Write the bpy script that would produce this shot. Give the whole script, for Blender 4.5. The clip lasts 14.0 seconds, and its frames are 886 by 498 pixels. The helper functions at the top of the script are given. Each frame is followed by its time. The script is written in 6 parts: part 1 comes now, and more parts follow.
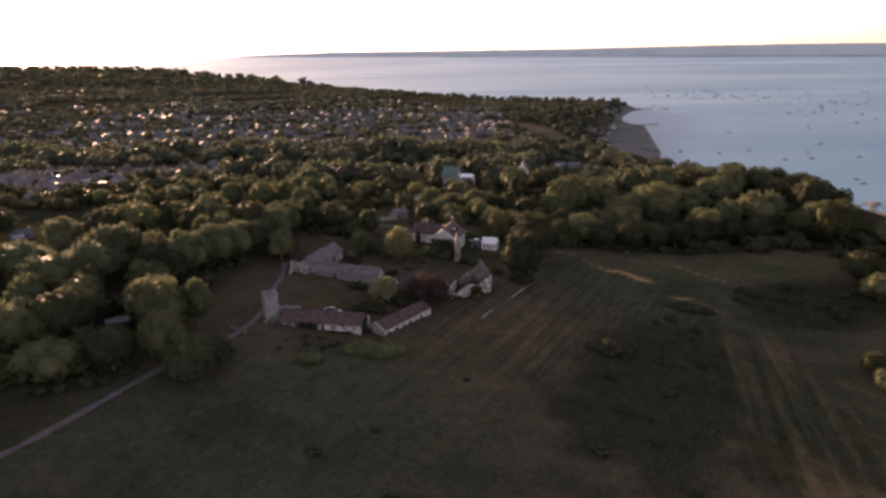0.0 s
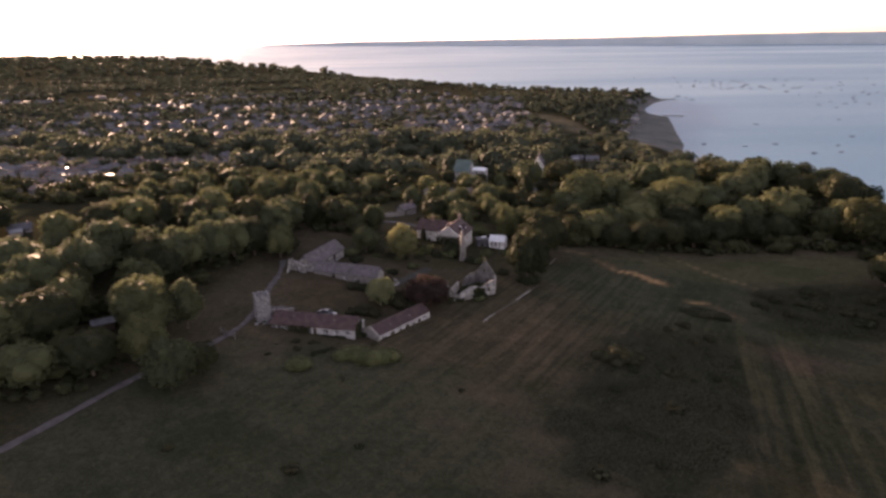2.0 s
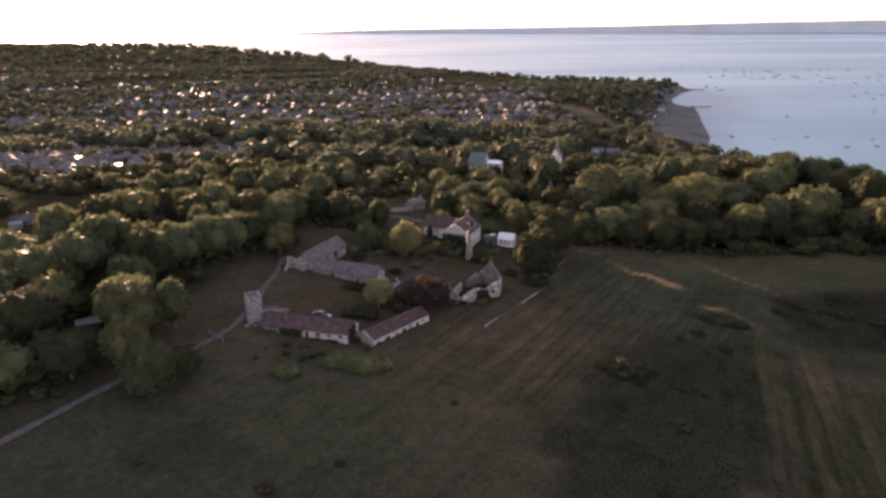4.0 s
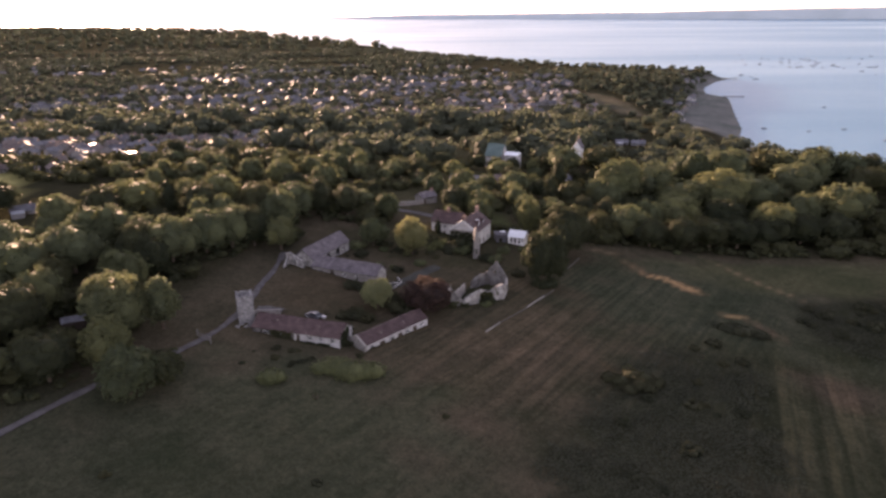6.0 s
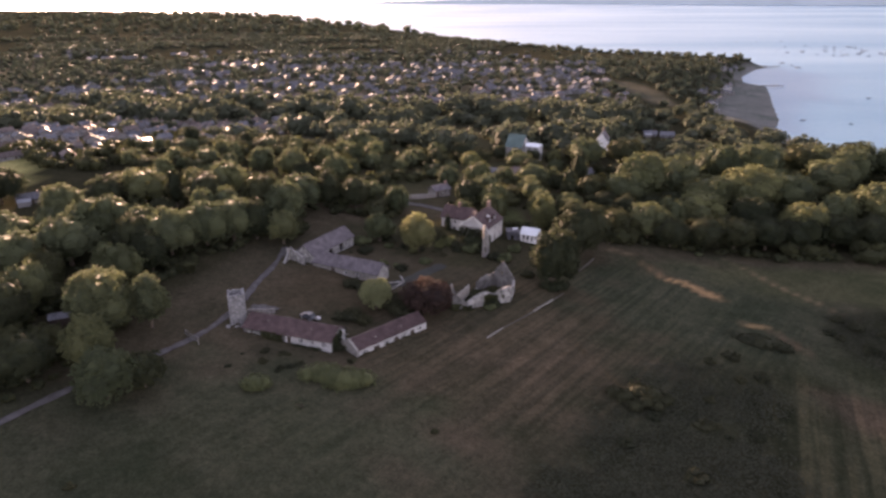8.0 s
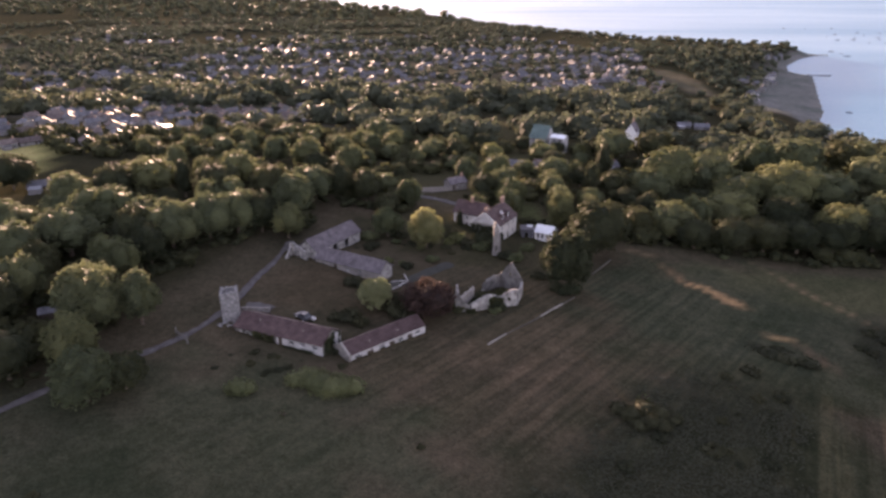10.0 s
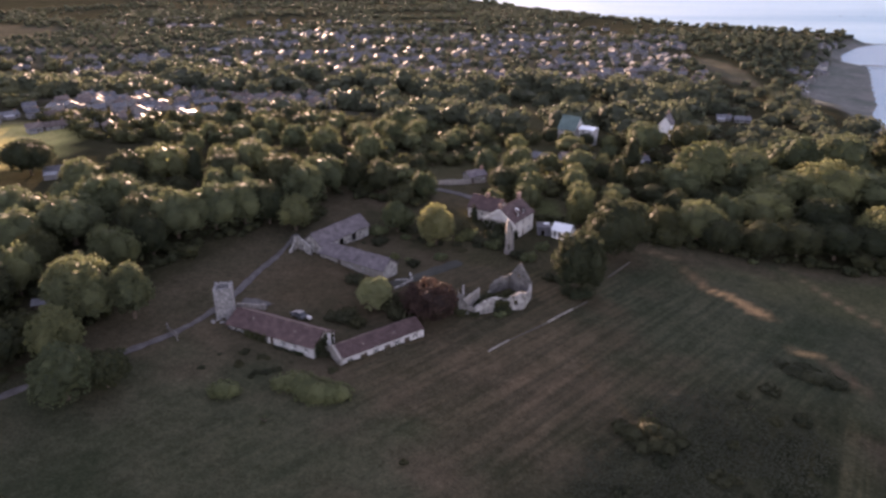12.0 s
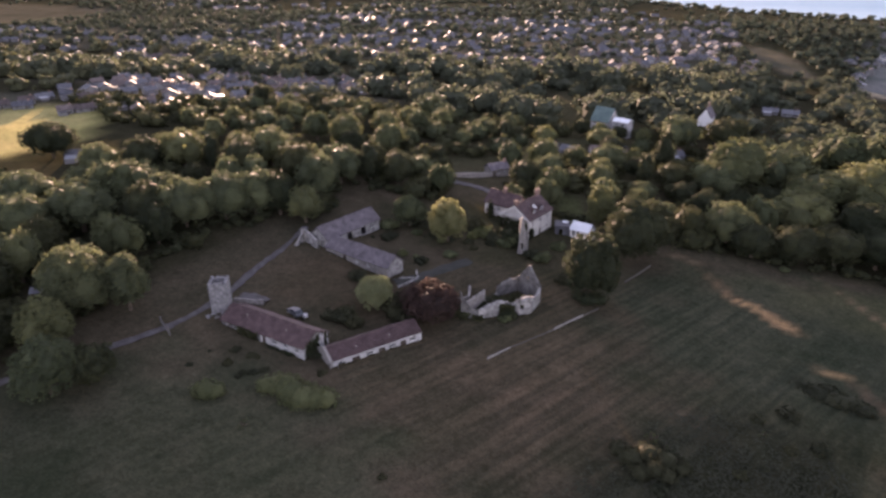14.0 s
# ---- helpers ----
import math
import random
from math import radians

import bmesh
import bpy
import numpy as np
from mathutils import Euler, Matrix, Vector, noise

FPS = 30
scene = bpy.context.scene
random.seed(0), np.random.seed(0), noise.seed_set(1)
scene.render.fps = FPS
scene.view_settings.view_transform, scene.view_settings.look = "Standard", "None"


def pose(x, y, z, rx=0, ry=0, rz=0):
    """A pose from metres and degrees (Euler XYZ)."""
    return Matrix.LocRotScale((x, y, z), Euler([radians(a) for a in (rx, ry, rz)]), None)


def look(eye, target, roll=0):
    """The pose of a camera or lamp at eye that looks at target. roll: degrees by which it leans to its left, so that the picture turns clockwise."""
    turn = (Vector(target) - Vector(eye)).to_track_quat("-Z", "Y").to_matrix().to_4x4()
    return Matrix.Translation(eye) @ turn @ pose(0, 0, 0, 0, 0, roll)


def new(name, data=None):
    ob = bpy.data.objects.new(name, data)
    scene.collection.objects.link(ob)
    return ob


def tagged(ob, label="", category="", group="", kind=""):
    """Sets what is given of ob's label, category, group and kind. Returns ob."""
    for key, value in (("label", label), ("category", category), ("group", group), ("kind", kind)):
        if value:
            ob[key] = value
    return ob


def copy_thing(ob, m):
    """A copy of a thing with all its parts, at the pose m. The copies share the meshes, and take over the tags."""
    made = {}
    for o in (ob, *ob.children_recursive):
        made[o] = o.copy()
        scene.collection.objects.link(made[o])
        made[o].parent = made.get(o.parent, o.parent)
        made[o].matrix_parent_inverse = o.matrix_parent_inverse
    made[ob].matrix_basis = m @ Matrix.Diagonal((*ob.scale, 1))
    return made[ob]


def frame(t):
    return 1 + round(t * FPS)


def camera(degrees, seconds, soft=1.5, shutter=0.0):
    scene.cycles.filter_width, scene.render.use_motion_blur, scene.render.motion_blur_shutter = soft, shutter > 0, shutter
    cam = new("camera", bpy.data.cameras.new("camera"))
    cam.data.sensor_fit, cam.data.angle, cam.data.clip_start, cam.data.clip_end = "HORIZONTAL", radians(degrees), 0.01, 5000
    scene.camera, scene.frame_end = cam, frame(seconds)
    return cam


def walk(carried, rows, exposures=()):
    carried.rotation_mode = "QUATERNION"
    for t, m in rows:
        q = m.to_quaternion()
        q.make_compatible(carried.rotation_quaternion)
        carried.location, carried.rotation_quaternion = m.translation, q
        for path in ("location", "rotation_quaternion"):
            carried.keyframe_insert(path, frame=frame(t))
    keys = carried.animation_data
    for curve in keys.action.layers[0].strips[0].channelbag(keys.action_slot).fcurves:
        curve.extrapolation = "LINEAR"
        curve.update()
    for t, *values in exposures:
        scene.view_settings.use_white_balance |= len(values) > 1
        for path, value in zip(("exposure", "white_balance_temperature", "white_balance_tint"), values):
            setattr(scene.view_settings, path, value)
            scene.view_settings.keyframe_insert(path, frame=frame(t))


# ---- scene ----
cam = camera(65.84, 14.0, soft=2.8)
PATH = [
    (0.0, (-0.01, -247.43, 74.88), (6.19, -151.77, 46.41), -0.69),
    (0.5, (1.76, -245.15, 74.94), (7.13, -149.55, 46.12), -0.72),
    (1.0, (3.50, -242.88, 74.98), (8.02, -147.33, 45.82), -0.75),
    (1.5, (5.21, -240.61, 75.00), (8.88, -145.12, 45.51), -0.77),
    (2.0, (6.92, -238.32, 75.02), (9.72, -142.91, 45.20), -0.78),
    (2.5, (8.61, -236.00, 75.05), (10.53, -140.68, 44.87), -0.78),
    (3.0, (10.30, -233.66, 75.09), (11.31, -138.45, 44.55), -0.77),
    (3.5, (11.99, -231.30, 75.14), (12.07, -136.20, 44.21), -0.75),
    (4.0, (13.68, -228.90, 75.21), (12.80, -133.94, 43.88), -0.72),
    (4.5, (15.37, -226.49, 75.29), (13.51, -131.68, 43.54), -0.69),
    (5.0, (17.07, -224.06, 75.38), (14.19, -129.42, 43.19), -0.65),
    (5.5, (18.77, -221.61, 75.48), (14.85, -127.17, 42.83), -0.62),
    (6.0, (20.47, -219.16, 75.58), (15.49, -124.93, 42.47), -0.58),
    (6.5, (22.17, -216.70, 75.67), (16.09, -122.70, 42.10), -0.55),
    (7.0, (23.88, -214.24, 75.76), (16.67, -120.49, 41.72), -0.52),
    (7.5, (25.58, -211.79, 75.84), (17.22, -118.30, 41.34), -0.50),
    (8.0, (27.29, -209.34, 75.91), (17.74, -116.15, 40.93), -0.48),
    (8.5, (29.01, -206.90, 75.96), (18.23, -114.01, 40.52), -0.47),
    (9.0, (30.72, -204.47, 75.99), (18.69, -111.91, 40.09), -0.46),
    (9.5, (32.44, -202.05, 76.00), (19.11, -109.85, 39.65), -0.45),
    (10.0, (34.16, -199.63, 76.01), (19.51, -107.81, 39.20), -0.44),
    (10.5, (35.88, -197.22, 76.00), (19.87, -105.81, 38.75), -0.43),
    (11.0, (37.61, -194.82, 75.98), (20.21, -103.84, 38.28), -0.42),
    (11.5, (39.34, -192.41, 75.96), (20.52, -101.91, 37.81), -0.40),
    (12.0, (41.07, -190.01, 75.96), (20.81, -100.02, 37.34), -0.38),
    (12.5, (42.81, -187.61, 75.97), (21.07, -98.17, 36.89), -0.35),
    (13.0, (44.56, -185.21, 76.02), (21.32, -96.37, 36.45), -0.32),
    (13.5, (46.30, -182.83, 76.11), (21.55, -94.62, 36.04), -0.28),
    (14.0, (48.04, -180.46, 76.27), (21.77, -92.93, 35.67), -0.24),
]
walk(cam, [(t, look(eye, target, roll)) for t, eye, target, roll in PATH],
     [(0.0, 2.42, 7600, 41), (3.0, 2.74, 7550, 41), (7.5, 3.14, 7150, 41), (14.0, 3.2, 6750, 40)])

# ---------------- world, sun, exposure ----------------
SUN_AZ = radians(28)          # sun stands 28 degrees to the left of +y
SUN_EL = radians(5.6)
world = bpy.data.worlds.new("evening_sky")
scene.world = world
world.use_nodes = True
wn = world.node_tree.nodes
sky = wn.new("ShaderNodeTexSky")
sky.sky_type = 'NISHITA'
sky.sun_disc = False
sky.sun_elevation = SUN_EL
sky.sun_rotation = -SUN_AZ
sky.altitude = 60
sky.air_density = 1.0
sky.dust_density = 0.55
sky.ozone_density = 2.0
wn["Background"].inputs["Strength"].default_value = 0.10
soft_sky = wn.new("ShaderNodeHueSaturation")          # thin evening haze pales the sky
soft_sky.inputs["Saturation"].default_value = 0.52
world.node_tree.links.new(sky.outputs["Color"], soft_sky.inputs["Color"])
world.node_tree.links.new(soft_sky.outputs["Color"], wn["Background"].inputs["Color"])

sun = new("sun", bpy.data.lights.new("sun", 'SUN'))
sun.data.energy = 4.8
sun.data.angle = radians(1.6)
sun.data.color = (1.0, 0.77, 0.50)
SUN_DIR = Vector((-math.sin(SUN_AZ) * math.cos(SUN_EL), math.cos(SUN_AZ) * math.cos(SUN_EL), math.sin(SUN_EL)))
sun.matrix_world = look(SUN_DIR * 100, (0, 0, 0))

SEA = -15.0


# ---------------- materials ----------------
def mat(name):
    m = bpy.data.materials.new(name)
    m.use_nodes = True
    nt = m.node_tree
    return m, nt, nt.nodes["Principled BSDF"]


def ramp(nt, fac, stops):
    r = nt.nodes.new("ShaderNodeValToRGB")
    while len(r.color_ramp.elements) < len(stops):
        r.color_ramp.elements.new(0.5)
    for e, (p, c) in zip(r.color_ramp.elements, stops):
        e.position, e.color = p, (*c, 1)
    nt.links.new(fac, r.inputs["Fac"])
    return r.outputs["Color"]


def noise_tex(nt, scale, detail=4, coord=None, rough=0.55):
    n = nt.nodes.new("ShaderNodeTexNoise")
    n.inputs["Scale"].default_value = scale
    n.inputs["Detail"].default_value = detail
    n.inputs["Roughness"].default_value = rough
    if coord is not None:
        nt.links.new(coord, n.inputs["Vector"])
    return n.outputs["Fac"]


def world_coord(nt):
    return nt.nodes.new("ShaderNodeNewGeometry").outputs["Position"]


def mix(nt, kind, fac, a, b):
    n = nt.nodes.new("ShaderNodeMix")
    n.data_type, n.blend_type = 'RGBA', kind
    for sock, v in (("Factor", fac), ("A", a), ("B", b)):
        s = [i for i in n.inputs if i.name == sock and (i.type == 'RGBA') == (sock != "Factor")][0]
        if isinstance(v, bpy.types.NodeSocket):
            nt.links.new(v, s)
        elif sock == "Factor":
            s.default_value = v
        else:
            s.default_value = (*v, 1)
    return [o for o in n.outputs if o.type == 'RGBA'][0]


def bump(nt, bsdf, height, strength=0.4, dist=0.1):
    b = nt.nodes.new("ShaderNodeBump")
    b.inputs["Strength"].default_value = strength
    b.inputs["Distance"].default_value = dist
    nt.links.new(height, b.inputs["Height"])
    nt.links.new(b.outputs["Normal"], bsdf.inputs["Normal"])


def surface(name, dark, light, scale=1.5, rough=0.85, fine=12.0, bump_d=0.05, vary=0.0):
    """A matt surface with stains at one scale and grain at another."""
    m, nt, b = mat(name)
    co = world_coord(nt)
    col = ramp(nt, noise_tex(nt, scale, 5, co), [(0.3, dark), (0.7, light)])
    grain = noise_tex(nt, fine, 3, co)
    col = mix(nt, 'MULTIPLY', 0.55, col, ramp(nt, grain, [(0.3, (0.55, 0.55, 0.55)), (0.7, (1.0, 1.0, 1.0))]))
    if vary:
        info = nt.nodes.new("ShaderNodeObjectInfo")
        col = mix(nt, 'MULTIPLY', 1.0, col, ramp(nt, info.outputs["Random"], [(0.0, (1 - vary,) * 3), (1.0, (1.0, 1.0, 1.0))]))
    nt.links.new(col, b.inputs["Base Color"])
    b.inputs["Roughness"].default_value = rough
    b.inputs["Specular IOR Level"].default_value = 0.2
    bump(nt, b, grain, 0.5, bump_d)
    return m


def roof_tiles(name, dark, light, rough=0.6, course=0.33, gloss=0.12):
    """Tiled roof: courses and blotchy weathering."""
    m, nt, b = mat(name)
    co = nt.nodes.new("ShaderNodeTexCoord").outputs["Object"]
    col = ramp(nt, noise_tex(nt, 0.6, 6, world_coord(nt)), [(0.3, dark), (0.68, light)])
    w = nt.nodes.new("ShaderNodeTexBrick")
    w.inputs["Scale"].default_value = 1.0
    w.inputs["Brick Width"].default_value = 0.36
    w.inputs["Row Height"].default_value = course
    w.inputs["Mortar Size"].default_value = 0.02
    w.inputs["Color1"].default_value = (1, 1, 1, 1)
    w.inputs["Color2"].default_value = (0.72, 0.7, 0.7, 1)
    w.inputs["Mortar"].default_value = (0.45, 0.45, 0.45, 1)
    nt.links.new(co, w.inputs["Vector"])
    col = mix(nt, 'MULTIPLY', 0.8, col, w.outputs["Color"])
    info = nt.nodes.new("ShaderNodeObjectInfo")
    col = mix(nt, 'MULTIPLY', 1.0, col, ramp(nt, info.outputs["Random"], [(0.0, (0.6, 0.6, 0.62)), (1.0, (1.0, 1.0, 1.0))]))
    nt.links.new(col, b.inputs["Base Color"])
    b.inputs["Roughness"].default_value = rough
    b.inputs["Specular IOR Level"].default_value = gloss
    bump(nt, b, w.outputs["Fac"], 0.4, 0.03)
    return m


def leaves(name, dark, mid, light, trans=0.35):
    """Leaf clumps: each clump and each tree its own green, light shining through."""
    m, nt, b = mat(name)
    geo = nt.nodes.new("ShaderNodeNewGeometry")
    info = nt.nodes.new("ShaderNodeObjectInfo")
    col = ramp(nt, geo.outputs["Random Per Island"], [(0.0, dark), (0.5, mid), (1.0, light)])
    col = mix(nt, 'MULTIPLY', 1.0, col, ramp(nt, info.outputs["Random"], [(0.0, (0.72, 0.76, 0.76)), (0.5, (0.95, 0.95, 0.93)), (1.0, (1.16, 1.08, 0.92))]))
    col = mix(nt, 'MULTIPLY', 0.5, col, ramp(nt, noise_tex(nt, 0.25, 3, geo.outputs["Position"]), [(0.3, (0.5, 0.5, 0.5)), (0.7, (1.0, 1.0, 1.0))]))
    nt.links.new(col, b.inputs["Base Color"])
    b.inputs["Roughness"].default_value = 0.65
    b.inputs["Specular IOR Level"].default_value = 0.02
    tr = nt.nodes.new("ShaderNodeBsdfTranslucent")
    nt.links.new(mix(nt, 'MULTIPLY', 1.0, col, (1.0, 1.03, 0.95)), tr.inputs["Color"])
    mx = nt.nodes.new("ShaderNodeMixShader")
    mx.inputs["Fac"].default_value = trans
    nt.links.new(b.outputs["BSDF"], mx.inputs[1])
    nt.links.new(tr.outputs["BSDF"], mx.inputs[2])
    nt.links.new(mx.outputs["Shader"], nt.nodes["Material Output"].inputs["Surface"])
    return m


def ground_material():
    m, nt, b = mat("dry_grass_land")
    co = world_coord(nt)
    at = nt.nodes.new("ShaderNodeVertexColor")
    at.layer_name = "cover"
    big = noise_tex(nt, 0.035, 6, co)
    midn = noise_tex(nt, 0.25, 6, co, 0.65)
    fine = noise_tex(nt, 2.2, 5, co, 0.7)
    col = mix(nt, 'MULTIPLY', 0.8, at.outputs["Color"], ramp(nt, big, [(0.32, (0.62, 0.7, 0.6)), (0.66, (1.12, 1.06, 0.98))]))
    col = mix(nt, 'MULTIPLY', 0.85, col, ramp(nt, midn, [(0.3, (0.68, 0.72, 0.69)), (0.7, (1.12, 1.09, 1.06))]))
    tuft = noise_tex(nt, 0.8, 4, co, 0.7)
    col = mix(nt, 'MULTIPLY', 0.75, col, ramp(nt, tuft, [(0.34, (0.70, 0.71, 0.70)), (0.66, (1.18, 1.17, 1.15))]))
    col = mix(nt, 'MULTIPLY', 0.8, col, ramp(nt, fine, [(0.3, (0.5, 0.5, 0.5)), (0.7, (1.2, 1.2, 1.2))]))
    # swaths left by the mower, where the alpha of the cover says so
    rot = nt.nodes.new("ShaderNodeMapping")
    rot.inputs["Rotation"].default_value = (0, 0, radians(33))
    nt.links.new(co, rot.inputs["Vector"])
    thin = nt.nodes.new("ShaderNodeMapping")
    thin.inputs["Scale"].default_value = (0.6, 0.012, 1)
    nt.links.new(rot.outputs["Vector"], thin.inputs["Vector"])
    lines = ramp(nt, noise_tex(nt, 1.0, 3, thin.outputs["Vector"]), [(0.40, (0.72, 0.765, 0.755)), (0.61, (1.20, 1.15, 1.10))])
    amount = nt.nodes.new("ShaderNodeMath")
    amount.operation = 'MULTIPLY'
    nt.links.new(at.outputs["Alpha"], amount.inputs[0])
    amount.inputs[1].default_value = 0.85
    col = mix(nt, 'MULTIPLY', amount.outputs["Value"], col, lines)
    # wheel tracks down the slope
    turn = nt.nodes.new("ShaderNodeMapping")
    turn.inputs["Rotation"].default_value = (0, 0, radians(19))
    nt.links.new(co, turn.inputs["Vector"])
    track = nt.nodes.new("ShaderNodeMapping")
    track.inputs["Scale"].default_value = (0.36, 0.012, 1)
    nt.links.new(turn.outputs["Vector"], track.inputs["Vector"])
    rut = nt.nodes.new("ShaderNodeVertexColor")
    rut.layer_name = "ruts"
    col = mix(nt, 'MULTIPLY', rut.outputs["Color"], col, ramp(nt, noise_tex(nt, 1.0, 3, track.outputs["Vector"]), [(0.4, (0.64, 0.68, 0.67)), (0.54, (0.92, 0.92, 0.91)), (0.64, (1.34, 1.24, 1.15))]))
    nt.links.new(col, b.inputs["Base Color"])
    b.inputs["Roughness"].default_value = 0.95
    b.inputs["Specular IOR Level"].default_value = 0.0
    bump(nt, b, fine, 0.7, 0.25)
    return m


def water_material():
    m, nt, b = mat("sea_water")
    co = world_coord(nt)
    st = nt.nodes.new("ShaderNodeMapping")
    st.inputs["Scale"].default_value = (0.0009, 0.0034, 1)
    st.inputs["Rotation"].default_value = (0, 0, radians(12))
    nt.links.new(co, st.inputs["Vector"])
    slick = noise_tex(nt, 1.0, 3, st.outputs["Vector"])
    b.inputs["Base Color"].default_value = (0.022, 0.105, 0.20, 1)
    r = nt.nodes.new("ShaderNodeMapRange")
    nt.links.new(slick, r.inputs["Value"])
    r.inputs["From Min"].default_value, r.inputs["From Max"].default_value = 0.35, 0.7
    r.inputs["To Min"].default_value, r.inputs["To Max"].default_value = 0.42, 0.30
    nt.links.new(r.outputs["Result"], b.inputs["Roughness"])
    b.inputs["IOR"].default_value = 1.33
    b.inputs["Specular Tint"].default_value = (0.53, 0.85, 1.0, 1)
    bump(nt, b, noise_tex(nt, 0.25, 4, co), 0.45, 0.8)
    turbid = nt.nodes.new("ShaderNodeBsdfDiffuse")          # light scattered back by silty water
    turbid.inputs["Color"].default_value = (0.04, 0.135, 0.185, 1)
    both = nt.nodes.new("ShaderNodeMixShader")
    both.inputs["Fac"].default_value = 0.25
    nt.links.new(b.outputs["BSDF"], both.inputs[1])
    nt.links.new(turbid.outputs["BSDF"], both.inputs[2])
    nt.links.new(both.outputs["Shader"], nt.nodes["Material Output"].inputs["Surface"])
    return m


M_GROUND = ground_material()
M_SEA = water_material()
M_PATH = surface("pale_gravel", (0.050, 0.047, 0.047), (0.092, 0.088, 0.090), 0.5, 0.9, 6)
M_STONE = surface("grey_rubble_stone", (0.13, 0.122, 0.112), (0.30, 0.285, 0.265), 1.6, 0.9, 4.0, 0.12)
M_TOWER = surface("blue_grey_rubble", (0.10, 0.10, 0.104), (0.27, 0.268, 0.27), 1.4, 0.9, 2.6, 0.14)
# darker stone copy, shade on the ruin and cottage put into its colour
M_SHADESTONE = surface("shaded_rubble_stone", (0.055, 0.053, 0.052), (0.185, 0.18, 0.174), 0.7, 0.95, 3.0, 0.12)
M_MOSS = surface("mossy_rubble", (0.055, 0.05, 0.04), (0.10, 0.092, 0.076), 1.2, 0.95, 6, 0.08)
M_LIME = surface("pale_limestone", (0.092, 0.089, 0.084), (0.395, 0.386, 0.374), 0.8, 0.9, 3.5, 0.12)
M_WHITE = surface("whitewashed_render", (0.292, 0.288, 0.284), (0.482, 0.477, 0.473), 0.7, 0.8, 8, 0.03)
M_CREAM = surface("cream_render", (0.46, 0.44, 0.405), (0.66, 0.64, 0.60), 0.7, 0.8, 8, 0.03, 0.25)
# walls darkened: the flat contrast of haze is put into their colour
M_TOWN = surface("dimmed_town_render", (0.17, 0.168, 0.166), (0.28, 0.277, 0.275), 0.4, 0.85, 6, 0.03, 0.35)
M_BRICK = surface("red_brick", (0.20, 0.13, 0.11), (0.32, 0.22, 0.18), 1.2, 0.85, 9, 0.02, 0.3)
M_ROOF_RED = roof_tiles("plum_clay_tiles", (0.062, 0.042, 0.042), (0.125, 0.085, 0.083), 0.65)
M_ROOF_GREY = roof_tiles("grey_stone_slates", (0.10, 0.09, 0.10), (0.195, 0.178, 0.188), 0.85)
M_ROOF_TOWN = roof_tiles("town_roof_tiles", (0.10, 0.082, 0.078), (0.20, 0.168, 0.158), 0.78, gloss=0.03)
M_ROOF_SLATE = roof_tiles("town_slates", (0.10, 0.105, 0.118), (0.19, 0.197, 0.215), 0.75, gloss=0.03)
M_ROOF_GREEN = surface("green_copper_sheet", (0.06, 0.10, 0.098), (0.105, 0.155, 0.148), 0.4, 0.5, 5, 0.02)
M_METAL = surface("pale_metal_sheet", (0.60, 0.64, 0.68), (0.76, 0.80, 0.84), 0.4, 0.5, 6, 0.01)
M_FLAT = surface("dark_felt", (0.06, 0.06, 0.07), (0.12, 0.12, 0.13), 0.8, 0.8, 5, 0.02)
M_TRACK = surface("dark_cinder_track", (0.030, 0.033, 0.028), (0.044, 0.046, 0.040), 0.6, 0.95, 6)
M_TIMBER = surface("dark_timber", (0.035, 0.028, 0.022), (0.09, 0.07, 0.055), 3, 0.8, 14, 0.01)
M_WEATHERED = surface("silvered_timber", (0.10, 0.096, 0.09), (0.19, 0.183, 0.175), 3, 0.85, 14, 0.01)
M_PAINT = surface("white_joinery", (0.68, 0.68, 0.66), (0.82, 0.82, 0.80), 2, 0.5, 20, 0.005)
M_BARK = surface("tree_bark", (0.06, 0.045, 0.035), (0.16, 0.125, 0.095), 2, 0.95, 10, 0.05)
M_SAND = surface("shore_rock", (0.06, 0.055, 0.05), (0.22, 0.20, 0.17), 0.6, 0.9, 3, 0.15)
M_LEAF = leaves("oak_leaves", (0.085, 0.099, 0.060), (0.101, 0.117, 0.068), (0.126, 0.139, 0.073), 0.39)
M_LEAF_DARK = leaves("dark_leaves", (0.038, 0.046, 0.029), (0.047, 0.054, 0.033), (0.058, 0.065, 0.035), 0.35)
M_LEAF_GOLD = leaves("yellow_green_leaves", (0.127, 0.139, 0.073), (0.164, 0.171, 0.091), (0.205, 0.206, 0.114), 0.46)
M_LEAF_PALE = leaves("pale_green_leaves", (0.069, 0.081, 0.048), (0.081, 0.097, 0.054), (0.101, 0.114, 0.060), 0.36)
M_LEAF_COPPER = leaves("copper_leaves", (0.047, 0.034, 0.031), (0.064, 0.043, 0.039), (0.100, 0.062, 0.052), 0.33)
# bluer green for far trees, some distance haze put into the colour
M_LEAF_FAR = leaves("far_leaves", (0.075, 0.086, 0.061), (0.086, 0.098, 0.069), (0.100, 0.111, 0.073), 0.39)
# pale leaves brightened, sun on the lawn tree put into their colour
M_LEAF_SUNLIT = leaves("sunlit_pale_leaves", (0.159, 0.172, 0.095), (0.190, 0.204, 0.112), (0.221, 0.234, 0.125), 0.4)
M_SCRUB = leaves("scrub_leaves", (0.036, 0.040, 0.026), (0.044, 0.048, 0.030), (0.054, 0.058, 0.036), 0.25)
M_LEAF_HEDGE = leaves("hedge_leaves", (0.080, 0.095, 0.052), (0.098, 0.115, 0.062), (0.122, 0.138, 0.074), 0.36)
M_BRACKEN = leaves("bracken_leaves", (0.044, 0.047, 0.033), (0.048, 0.051, 0.035), (0.054, 0.056, 0.038), 0.2)
